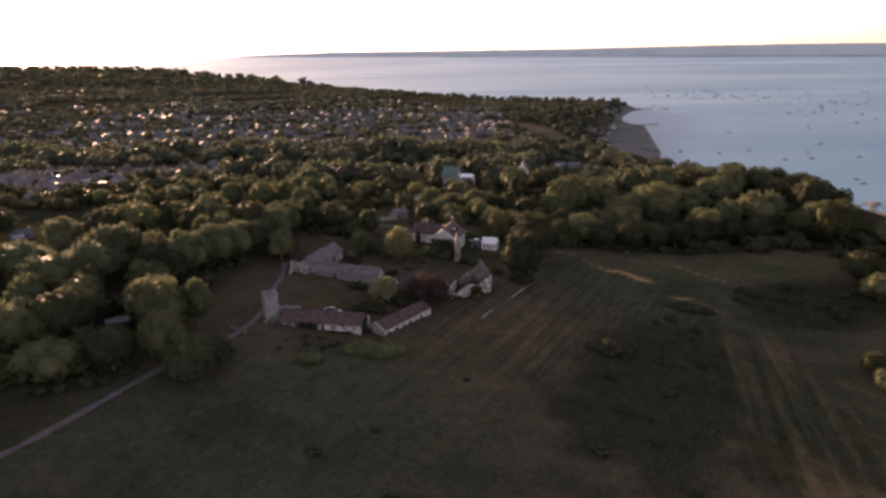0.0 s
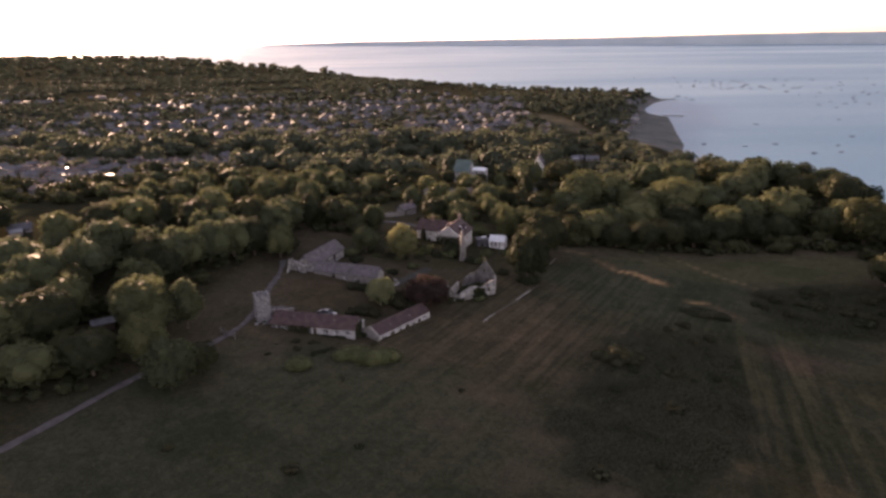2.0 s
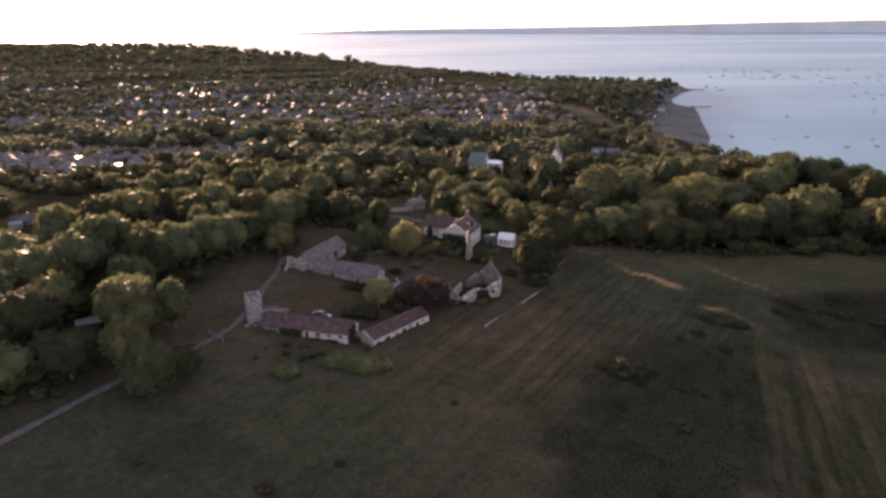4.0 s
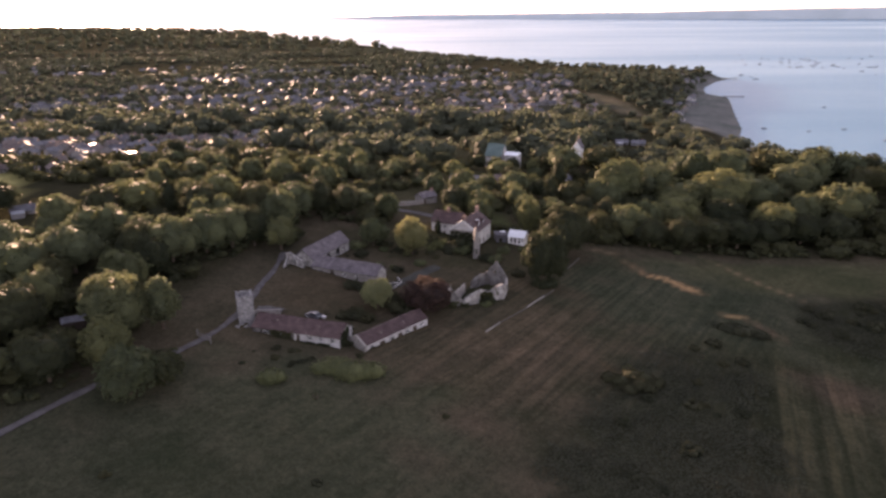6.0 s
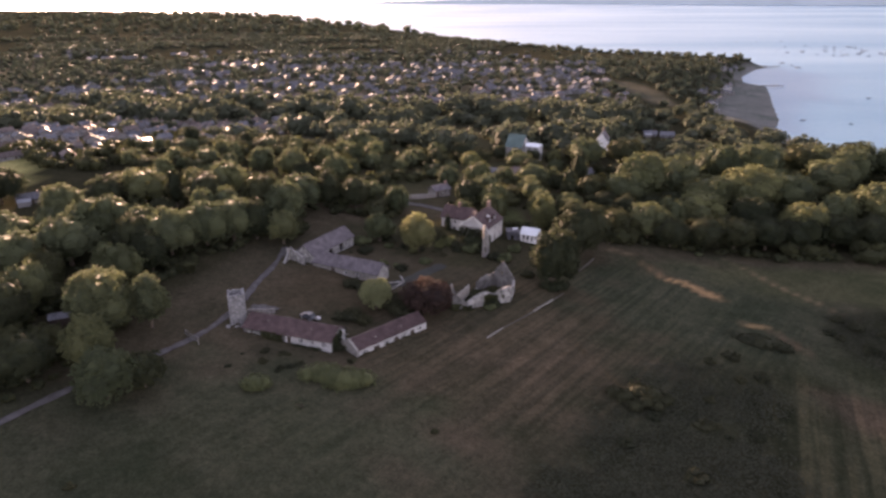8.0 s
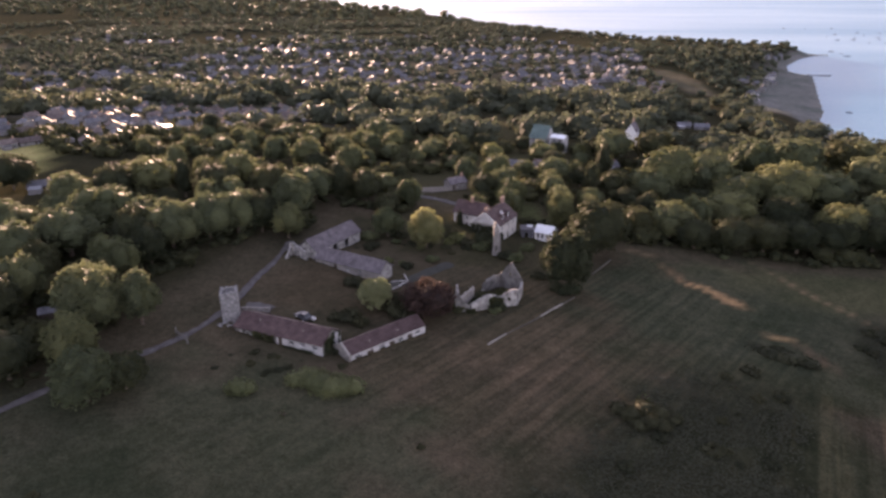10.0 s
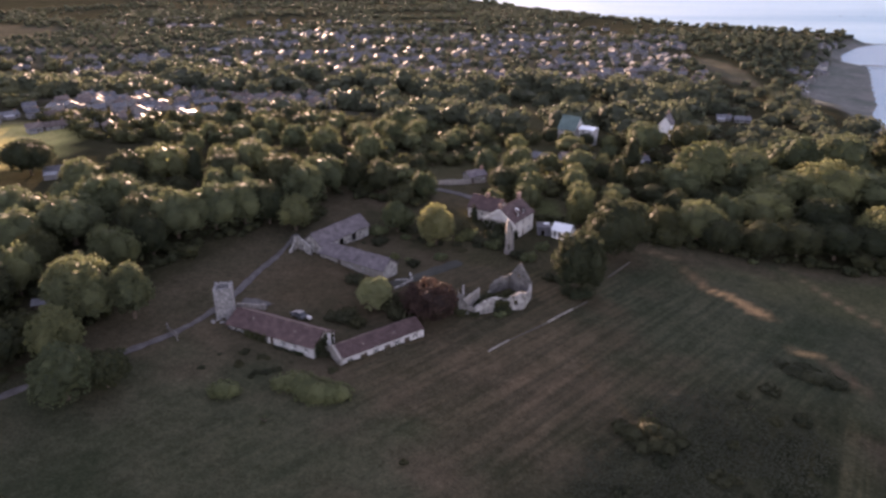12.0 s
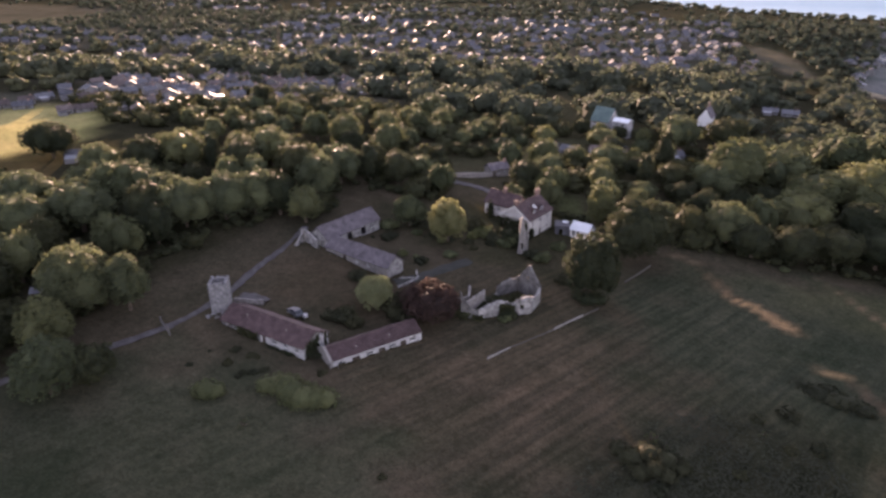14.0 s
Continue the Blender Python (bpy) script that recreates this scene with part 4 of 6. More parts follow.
def long_wall(pts, h, thick, material, label):
    """A field wall in lengths, following the ground."""
    w = thing("stone_wall", pose(0, 0, 0), label, "wall")
    for (ax, ay), (bx, by) in zip(pts[:-1], pts[1:]):
        d = math.hypot(bx - ax, by - ay)
        n = max(2, int(d / 1.5))
        s = Shape()
        for i in range(n):
            u0, u1 = i / n, (i + 1) / n
            x0, y0, x1, y1 = ax + (bx - ax) * u0, ay + (by - ay) * u0, ax + (bx - ax) * u1, ay + (by - ay) * u1
            nx, ny = -(by - ay) / d * thick / 2, (bx - ax) / d * thick / 2
            z = h1((x0 + x1) / 2, (y0 + y1) / 2)
            top = z + h * (1 + 0.25 * noise.noise(Vector((x0, y0, 1))))
            q = len(s.v)
            s.v += [(x0 - nx, y0 - ny, z - 1), (x1 - nx, y1 - ny, z - 1), (x1 + nx, y1 + ny, z - 1), (x0 + nx, y0 + ny, z - 1)]
            s.v += [(x0 - nx, y0 - ny, top), (x1 - nx, y1 - ny, top), (x1 + nx, y1 + ny, top), (x0 + nx, y0 + ny, top)]
            s.f += [[q + j for j in f] for f in ((3, 2, 1, 0), (4, 5, 6, 7), (0, 1, 5, 4), (1, 2, 6, 5), (2, 3, 7, 6), (3, 0, 4, 7))]
        part("length", s, material, w)


long_wall([(26.4, -60.0), (31.5, -53.2)], 0.28, 0.18, M_MOSS, "mossy middle stretch of low stone field wall")
long_wall([(22.8, -65.4), (26.4, -60.0)], 0.4, 0.18, M_STONE, "low field wall of weathered grey stone")
long_wall([(34.0, -49.8), (39.4, -41.8)], 0.45, 0.18, M_STONE, "low grey stone field wall beside the meadow")
long_wall([(31.5, -53.2), (34.0, -49.8)], 0.22, 0.24, M_MOSS, "collapsed stretch of low stone field wall")
long_wall([(39.4, -41.8), (42.5, -37.0)], 0.25, 0.24, M_MOSS, "collapsed stretch of low stone field wall")
long_wall([(47.6, -21.0), (53.5, -8.8)], 0.4, 0.3, M_MOSS, "low mossy stone field wall near the wood")
long_wall([(-35.5, -64.5), (-29, -63.2)], 1.1, 0.5, M_STONE, "short rubble wall behind the tower")
long_wall([(-5.2, -40.2), (-1.0, -38.5), (-2.6, -35.0)], 0.5, 0.35, M_LIME, "low pale yard wall at the barn end")
long_wall([(-1.0, -38.5), (-4.0, -44.4)], 0.5, 0.35, M_LIME, "low pale yard wall at the barn end")
long_wall([(-13.5, 35.2), (-7.5, 38.2), (-1.6, 42.2)], 1.7, 0.45, M_STONE, "pale stone yard wall beside the lane")
long_wall([(10, -46), (13, -43), (12, -38)], 0.8, 0.5, M_STONE, "tumbled low stone footings in the grass")


def car(x, y, turn, material, label):
    """A parked car: body, glazed cabin, wheels."""
    b = thing("car", pose(x, y, h1(x, y) + 0.28, 0, 0, turn), label, "car", "parked cars")
    side = [(-2.1, 0.25), (2.05, 0.25), (2.15, 0.6), (1.9, 0.85), (0.95, 0.95), (-1.9, 1.0), (-2.15, 0.75)]
    part("body", Shape().prism(side, 'y', -0.86, 0.86), material, b)
    part("cabin", Shape().prism([(-1.85, 0.98), (1.0, 0.93), (0.35, 1.42), (-1.35, 1.46)], 'y', -0.76, 0.76), M_PANE_FAR, b, "dark glazed cabin")
    part("roof", Shape().prism([(-1.4, 1.44), (0.4, 1.40), (0.3, 1.49), (-1.3, 1.52)], 'y', -0.72, 0.72), material, b)
    for wx in (-1.3, 1.35):
        for wy in (-0.86, 0.7):
            wheel = part("wheel", Shape().prism([(wx + 0.31 * math.cos(k * 0.628), 0.31 + 0.31 * math.sin(k * 0.628)) for k in range(10)], 'y', wy, wy + 0.18), M_TYRE, b, "black tyre")
            part("rim", Shape().prism([(wx + 0.18 * math.cos(k * 0.785), 0.31 + 0.18 * math.sin(k * 0.785)) for k in range(8)], 'y', wy - 0.02, wy + 0.2), M_METAL, wheel, "grey metal rim")


# invented white trailer, standing in for a bright glint off the parked car
tr = thing("trailer", pose(-17.8, -65.0, h1(-17.8, -65.0) + 0.3, 0, 0, 150), "small white box on wheels, in place of a glint off the car", "trailer")
part("box", Shape().box(-0.55, 0.55, -0.4, 0.4, 0.25, 0.75), M_CAR_GLINT, tr)
part("drawbar", Shape().box(0.55, 1.5, -0.05, 0.05, 0.25, 0.33), M_TIMBER, tr)
for wy in (-0.72, 0.6):
    part("wheel", Shape().prism([(0.25 * math.cos(k * 0.628), 0.25 * math.sin(k * 0.628)) for k in range(10)], 'y', wy, wy + 0.12), M_TYRE, tr, "small black wheel")
car(-20.4, -64.6, 150, M_CAR_GREY, "dark grey car parked behind the cottage")


# ---------------- trees ----------------
def billow(v, seed, lump):
    """Uneven swelling of a crown's surface, in two sizes."""
    a = noise.noise(Vector((v[0] * 0.55 / lump + seed, v[1] * 0.55 / lump, v[2] * 0.55 / lump)))
    b = noise.noise(Vector((v[0] * 1.5 / lump, v[1] * 1.5 / lump + seed, v[2] * 1.5 / lump)))
    return 1 + 0.2 * a + 0.2 * (0.3 - abs(b))


def within(p, lobes, skip, deep):
    return any(i != skip and ((p[0] - c[0]) / c[3]) ** 2 + ((p[1] - c[1]) / c[3]) ** 2 + ((p[2] - c[2]) / c[4]) ** 2 < deep for i, c in enumerate(lobes))


def leaf_crown(rng, lobes, clumps, size, fine=2, lump=2.0, spray=11, inner=True):
    """A crown: tufts of leaves all over the outside of a heap of rounded masses (x, y, z, wide, high), with gaps between them, round a leafy inner mass."""
    s = Shape()
    seed = rng.uniform(0, 50)
    tot = sum(c[3] * (c[3] + c[4]) for c in lobes)
    for i, (cx, cy, cz, rw, rh) in enumerate(lobes):
        for _ in range(int(clumps / spray * rw * (rw + rh) / tot)):
            zc = rng.uniform(-0.75, 1.0)
            a = rng.uniform(0, 6.283)
            q = math.sqrt(max(0, 1 - zc * zc))
            o = (q * math.cos(a) * rw, q * math.sin(a) * rw, zc * rh)
            k = billow((cx + o[0], cy + o[1], cz + o[2]), seed, lump) * rng.uniform(0.88, 1.03)
            c = Vector((cx + o[0] * k, cy + o[1] * k, cz + o[2] * k))
            if within(c, lobes, i, 0.8):
                continue
            out_v = Vector((o[0] / rw / rw, o[1] / rw / rw, o[2] / rh / rh)).normalized()
            tuft = lump * rng.uniform(0.22, 0.52)
            for _ in range(spray):
                d = (Vector((rng.gauss(0, 1), rng.gauss(0, 1), rng.gauss(0, 1))).normalized() + out_v * 0.55 + Vector((0, 0, 0.25))).normalized()
                p = c + Vector((d.x, d.y, d.z * 0.8)) * (tuft * rng.uniform(0.55, 1.1))
                nrm = (d + Vector((rng.gauss(0, 0.4), rng.gauss(0, 0.4), rng.gauss(0.1, 0.4)))).normalized()
                u = Matrix.Rotation(rng.uniform(0, 6.283), 3, nrm) @ nrm.orthogonal().normalized()
                w = nrm.cross(u)
                e = size * rng.uniform(0.5, 1.2)
                b0 = len(s.v)
                s.v += [tuple(p + u * e * 0.65), tuple(p + w * e * 0.42 - nrm * e * 0.2), tuple(p - u * e * 0.65), tuple(p - w * e * 0.42 - nrm * e * 0.2)]
                s.f += [[b0, b0 + 1, b0 + 2], [b0, b0 + 2, b0 + 3]]
        if not inner:
            continue
        bm = bmesh.new()
        bmesh.ops.create_icosphere(bm, subdivisions=fine, radius=1.0)
        b0 = len(s.v)
        for v in bm.verts:
            o = (v.co.x * rw, v.co.y * rw, v.co.z * rh)
            k = 0.8 * billow((cx + o[0], cy + o[1], cz + o[2]), seed, lump)
            s.v.append((cx + o[0] * k, cy + o[1] * k, cz + o[2] * k))
        bm.verts.index_update()
        for f in bm.faces:
            ids = [b0 + v.index for v in f.verts]
            if not all(within(s.v[n], lobes, i, 0.62) for n in ids):
                s.f.append(ids)
        bm.free()
    return s


def crown_lobes(rng, shape, h, r):
    """The masses that make up a crown of a given height and half-width."""
    if shape == "tall":
        lobes = [(0, 0, h * 0.5, r * 0.72, h * 0.45)]
        for i in range(5):
            k, a = i / 4, i * 2.4 + rng.uniform(-0.4, 0.4)
            d = r * (0.45 - 0.25 * k)
            lobes.append((d * math.cos(a), d * math.sin(a), h * (0.36 + 0.44 * k), r * (0.5 - 0.14 * k), h * 0.17))
        return lobes
    low = shape == "round"
    lobes = [(0, 0, h * 0.50, r * (0.8 if low else 0.74), h * 0.43)]
    n = rng.randint(5, 7)
    for i in range(n):
        a, d = i * 6.283 / n + rng.uniform(-0.35, 0.35), r * rng.uniform(0.36, 0.54)
        lobes.append((d * math.cos(a), d * math.sin(a), h * rng.uniform(0.42, 0.60), r * rng.uniform(0.36, 0.50), h * rng.uniform(0.25, 0.33)))
    for i in range(rng.randint(2, 3)):
        a, d = i * 2.3 + rng.uniform(0, 2), r * rng.uniform(0.15, 0.4)
        lobes.append((d * math.cos(a), d * math.sin(a), h * rng.uniform(0.66, 0.76), r * rng.uniform(0.28, 0.38), h * rng.uniform(0.16, 0.22)))
    return lobes


PLAIN = ("full-crowned oak in late summer leaf", "tall oak with a lumpy green crown", "dark green broad-leaved tree in the wood", "paler green broad-leaved tree",
         "wide spreading oak with a dense crown", "narrow upright dark tree in the wood")


def make_tree(seed, material, h=15.0, r=6.5, label="", clumps=900, shape="broad", size=0.95, limbs=3):
    """One tree standing at the origin: tapered trunk with limbs, and a crown."""
    rng = random.Random(seed)
    t = thing("tree", pose(0, 0, 0), label, "tree", "trees")
    lobes = crown_lobes(rng, shape, h, r)
    wood = Shape()
    lean = (rng.uniform(-0.4, 0.4), rng.uniform(-0.4, 0.4))
    tr = 0.03 * h
    wood.tube([((0, 0, -0.6), tr * 1.5), ((0, 0, 0.5), tr), ((lean[0] * 0.5, lean[1] * 0.5, h * 0.3), tr * 0.8), ((lean[0], lean[1], h * 0.7), tr * 0.35)], 8)
    part("trunk", wood, M_BARK, t)
    for i, (cx, cy, cz, rw, rh) in enumerate(lobes[1:1 + limbs]):
        st = h * (0.2 + 0.05 * i)
        part("limb", Shape().tube([((lean[0] * 0.4, lean[1] * 0.4, st), tr * 0.45), ((cx * 0.5, cy * 0.5, (st + cz) / 2), tr * 0.3), ((cx * 0.9, cy * 0.9, cz), tr * 0.12)], 5), M_BARK, t)
    part("crown", leaf_crown(rng, lobes, int(clumps * (4.4 if label in PLAIN else 6.2)), size * 0.62, 2, r * 0.26), material, t)
    return t


def ground_pose(x, y, turn, sx=1.0, sz=None):
    return Matrix.Translation((x, y, h1(x, y) - 0.15)) @ Matrix.Rotation(turn, 4, 'Z') @ Matrix.Diagonal((sx, sx, sz or sx, 1))


def place(ob, x, y, turn, s, sz=None):
    ob.matrix_basis = ground_pose(x, y, turn, s, sz)


# single trees that stand out
place(make_tree(1, M_LEAF_GOLD, 12.4, 6.0, "rounded yellow-green tree in the house garden", 1500, "broad", 0.7, 5), -0.2, -15.6, 0.3, 1.0)
place(make_tree(2, M_LEAF, 9.5, 5.0, "small dark green garden tree", 1100, "broad", 0.7, 4), -13.2, -9.5, 1.0, 1.0)
place(make_tree(3, M_LEAF_SUNLIT, 7.2, 4.3, "small rounded pale green tree on the lawn", 1400, "round", 0.5), -5.6, -55.0, 0.0, 1.12)
place(make_tree(4, M_LEAF_COPPER, 9.0, 7.2, "spreading dark copper beech with reddish top", 1500, "broad", 0.75), 7.6, -54.8, 0.6, 1.0)
place(make_tree(5, M_LEAF_DARK, 17.5, 9.6, "large dark oak at the corner of the wood", 2200, "broad", 0.9), 49.5, -4.5, 0.0, 1.0)
place(make_tree(6, M_LEAF_DARK, 17.0, 6.8, "dense dark oak beside the field wall", 2000, "broad", 0.8, 3), 40.2, -33.5, 2.0, 1.06)
place(make_tree(7, M_LEAF, 13.5, 5.2, "upright green tree beside the house", 1300, "tall", 0.8), 38.5, 12.0, 0.0, 1.0)
place(make_tree(8, M_LEAF, 15.5, 8.6, "large pale-topped oak at the edge of the wood", 2600, "broad", 0.75), -62.6, -79.0, 0.5, 1.0)
place(make_tree(15, M_LEAF, 14.0, 4.8, "pale-topped oak leaning out from the wood", 1500, "broad", 0.7), -53.8, -75.6, 1.1, 1.0)
place(make_tree(9, M_LEAF_DARK, 13.0, 9.0, "dark spreading oak at the edge of a ripe field", 1500, "broad", 0.9), -146.0, 0.0, 0.0, 1.0)

place(make_tree(12, M_LEAF, 11.0, 6.4, "bushy oak beside the drive", 1500, "broad", 0.75), -48.0, -103.6, 0.5, 1.0)
place(make_tree(13, M_LEAF_DARK, 8.0, 4.6, "small bushy tree beside the drive", 1000, "broad", 0.65), -43.6, -98.5, 1.5, 1.0)
place(make_tree(14, M_LEAF, 12.0, 6.0, "leaning oak above the drive", 1300, "broad", 0.75), -57.0, -94.0, 2.5, 1.0)

KINDS = [
    make_tree(21, M_LEAF, 15, 6.6, "full-crowned oak in late summer leaf", 1300, size=0.75),
    make_tree(22, M_LEAF, 16, 6.0, "tall oak with a lumpy green crown", 1350, size=0.75),
    make_tree(23, M_LEAF_DARK, 14, 6.8, "dark green broad-leaved tree in the wood", 1350, size=0.75),
    make_tree(24, M_LEAF_PALE, 14, 6.2, "paler green broad-leaved tree", 1350, size=0.75),
    make_tree(25, M_LEAF, 13, 7.4, "wide spreading oak with a dense crown", 1400, size=0.75),
    make_tree(26, M_LEAF_DARK, 16, 4.6, "narrow upright dark tree in the wood", 700, "tall"),
]

BLOCK = [(66, 128, 7), (-146, 0, 11), (-140, -10, 8), (-128, 8, 7), (-165, 15, 15), (-176, 34, 18), (-158, -12, 8), (-190, 10, 12), (-74, -80, 6),   # kept clear of trees: x, y, radius
    (-36, -68, 9), (-22, -72, 14), (2, -70, 16), (22, -45, 15), (18, -14, 9), (18, 2, 11), (9, 9, 9), (33, 0, 7), (-18, -36, 15), (-26, -24, 11),
    (-40, -35, 8)]
BLOCK += [(73, 130, 9), (74, 142, 8), (113, 205, 10), (112, 194, 8), (28, 126, 8), (72, 120, 8), (108, 184, 8), (-5, 41, 10), (0, 28, 8), (-9, 32, 8), (4, 46, 8), (-2, 22, 8), (5, 22, 6), (-2, 13, 8), (-14, 52, 8), (-4, 58, 9), (4, 66, 8), (18, 96, 9), (16, 106, 12)]
BLOCK += [(33, 116, 9), (40, 118, 7), (24, 118, 8), (76, 138, 9), (80, 144, 7)]
BLOCK += [(22, 84, 8), (31, 86, 8), (12, 82, 7), (21, 78, 6), (36, 98, 6), (-137, 2, 6)]
BLOCK += [(-56, -61, 8), (-60, -68, 6), (-52, -70, 7), (29, 22, 7), (28, 32, 6)]
BLOCK += [(-40, -50, 9), (-48, -48, 9), (-52, -38, 9), (-10, -45, 12), (30, -30, 12), (62, -2, 5), (-3, 40, 7), (13, 74, 9), (30, 132, 12), (37, 124, 9), (74, 150, 9), (70, 139, 8), (36, 112, 7), (66, 132, 7),
    (-20, -12, 7), (-2, -28, 11), (-6, -15, 8), (10, -14, 8), (26, -16, 9), (4, 26, 6), (-8, 34, 6), (46, 20, 7), (60, 100, 8)]


def patch(x, y, seed=0.0):
    return noise.noise(Vector((x * 0.011 + seed, y * 0.016, seed)))


def town(x, y):
    """How thickly houses stand in the valley."""
    front = 60 + 0.6 * (x + 175) if x < -135 else 84 + 2.5 * (x + 135)
    if front < y < 242 and -235 < x < -80:
        return 0.95 if patch(x * 1.6, y * 1.6, 4) > -0.22 else 0.3
    if 300 < y < 660 and -460 + 0.2 * y < x < 120:
        return 0.95 if patch(x, y, 2) > -0.12 else 0.15
    if 660 <= y < 900 and -700 < x < 60:
        return 0.45 if patch(x, y, 3) > 0.0 else 0.05
    if 150 < y < 420 and -620 < x < -280:
        return 0.6 if patch(x, y, 6) > -0.05 else 0.1
    if 330 < y < 450 and 176 < x < 176 + 0.42 * (y - 330):
        return 0.55
    return 0.0


def in_field(x, y, m=1.0):
    """Whether a point lies in the ripe field."""
    u, w = -0.559 * (x + 193) + 0.829 * (y - 30), 0.829 * (x + 193) + 0.559 * (y - 30)
    return (u / 44) ** 2 + (w / 31) ** 2 < m


def wooded(x, y):
    """How thickly trees stand: 0 to 1."""
    if in_field(x, y, 1.1) or (y > 90 and town(x, y) > 0.3) or (x < -118 and -24 < y < 45) or any((x - a) ** 2 + (y - b) ** 2 < r * r for a, b, r in BLOCK):
        return 0.0
    if y < 0:
        road = min((x + 62) ** 2 + (y + 113) ** 2, (x + 52) ** 2 + (y + 94) ** 2, (x + 46) ** 2 + (y + 86) ** 2, (x + 69) ** 2 + (y + 126) ** 2) < 30
        edge = -57 + 0.22 * (y + 50) if y > -60 else -56 + 0.12 * (y + 60)
        if x < edge - 5 * math.exp(-((y + 50) / 12) ** 2) and y > -112 and not road:
            return 1.0
        if x > 168 and y > -90:
            return 0.8
        return 0.7 if -62 < x < -38 and y > -14 else 0.0
    if x > 205 and y < 80:
        return 0.0
    if x > 52:
        return 1.0 if y > 5 and float(inland(np.array([x]), np.array([y]))[0]) > 14 else 0.0
    return 0.85 if y > 12 or x < -42 else 0.0


rng = random.Random(11)
grown = [(-48, -103.6, 9), (-43.6, -98.5, 7), (-57, -94, 8), (-62.6, -79, 10), (-53.8, -75.6, 6), (-146, 0, 8), (49.5, -4.5, 9), (40.2, -33.5, 7), (38.5, 12, 5)]
SIZES = [(6.6, 15.0), (6.0, 16.0), (6.8, 14.0), (6.2, 14.0), (7.4, 13.0), (4.6, 16.0)]


def grow(x, y, wide, tall, k=None):
    """Sets one tree of a given crown width and height."""
    k = rng.randrange(5) if k is None else k
    r, h = SIZES[k]
    m = ground_pose(x, y, rng.uniform(0, 6.28), wide / 2 / (r * 1.08), tall / (h * 1.02))
    copy_thing(KINDS[k], m)
    grown.append((x, y, wide * 0.8))


# the wood by the pasture
grow(50, 52, 8, 14, 5)
grow(56, 77, 10, 17, 5)
grow(80, 66, 26, 20, 3)
grow(97, 76, 24, 18, 0)
grow(68, 28, 12, 12, 2)
grow(118, 98, 26, 20, 3)
grow(138, 106, 24, 19, 0)
grow(96.7, 36.4, 23, 14, 0)
grow(104.4, 58.2, 25, 15, 3)
grow(73.6, 59.3, 20, 13, 4)
grow(135.6, 64.5, 27, 16, 0)
grow(80.7, 121.6, 23, 15, 2)
grow(117.4, 50.1, 17, 14, 3)
grow(114, 33, 20, 14, 2)
grow(74, 16, 17, 13, 4)
grow(62, 112, 20, 17, 0)
# front row in dark kind 2, putting the wood's unlit edge into leaf colour
grow(80, 8, 15, 11, 2)
grow(91, 10, 17, 12, 2)
grow(102, 13, 18, 12, 2)
grow(113, 16, 18, 12, 2)
grow(125, 19, 18, 12, 2)
grow(137, 21, 18, 12, 2)
grow(149, 20, 18, 12, 2)
grow(63, 13, 13, 11, 2)
grow(84, 28, 12, 13, 3)
grow(122, 63, 28, 19, 4)
grow(38, 23, 11, 13, 1)
grow(48, 28, 9, 9, 3)
grow(176, 100, 22, 19.5, 0)
grow(184, 116, 20, 17.5, 2)
grow(193, 128, 17, 14.5, 4)
grow(160, 114, 20, 15.5, 2)
grow(171, 122, 17, 13.5, 4)
grow(197, 110, 19, 16.5, 0)
grow(208, 112, 18, 14.5, 2)
grow(213, 99, 19, 14, 3)
grow(222, 111, 15, 12.5, 2)
grow(226, 98, 14, 9.5, 0)
grow(236, 104, 10, 7, 2)
grow(164, 89, 26, 15, 4)
# trees by the house
grow(22, 19, 10, 11, 3)
grow(11.5, 36, 14, 11, 2)
grow(18, 43, 13, 12, 0)
grow(2.5, 57, 12, 10, 3)
grow(14, 58, 13, 13, 3)
grow(-12, 19, 10, 11, 3)
grow(36, 44, 10, 10, 0)
# low trees in front of the green-roofed house
grow(21, 123.5, 10, 8.2, 2)
grow(29.5, 120.5, 10, 7.6, 4)
grow(38, 119, 9, 7.6, 2)
grow(72, 140, 9, 6.5, 2)
grow(80, 141, 9, 6, 4)
# the wood behind the drive
grow(-91, -47, 20, 15, 0)
grow(-91, -31, 21, 16, 3)
grow(-69, -34, 17, 15, 4)
grow(-62, -26, 17, 15, 4)
grow(-67.7, -13.5, 10, 15, 1)
grow(-62.5, -7.4, 10, 14, 0)
grow(-114.8, -41.8, 20, 12, 4)
grow(-56, -20, 16, 15, 0)
grow(-76, -40, 16, 15, 2)
grow(-72, -56, 14, 13, 3)
grow(-86, 5, 8, 14, 5)
grow(-97, 5, 18, 14, 0)
grow(-106, -3, 17, 13, 2)
grow(-98, -60, 18, 15, 0)
grow(-86, -65, 13, 13, 2)
grow(-80, -28, 12, 13, 1)
grow(-68, -47, 12, 13, 2)
grow(-75, 5, 17, 14, 2)
grow(-73, 19, 17, 15, 0)
grow(-56, 5, 17, 15, 2)
grow(-46, 0, 17, 15, 1)
grow(-45, 14, 17, 14, 0)
grow(-36, 18, 11, 15, 5)
grow(-27, 19, 14, 13, 2)
grow(-50, -17, 14, 14, 2)
grow(-41, -19, 12, 12, 1)
grow(-69, -72, 12, 13, 2)
grow(-84, -74, 13, 14, 0)
grow(-82, -86, 18, 15, 2)
grow(-91, -91, 16, 14, 0)
grow(-78, -105, 16, 10, 4)
grow(-66, -101, 14, 11, 2)
# the far side of the pasture
grow(160, -30, 16, 12, 2)
grow(156, -47, 13, 10, 4)
grow(121, -95, 9, 7, 2)
grow(119, -103, 8, 6, 4)


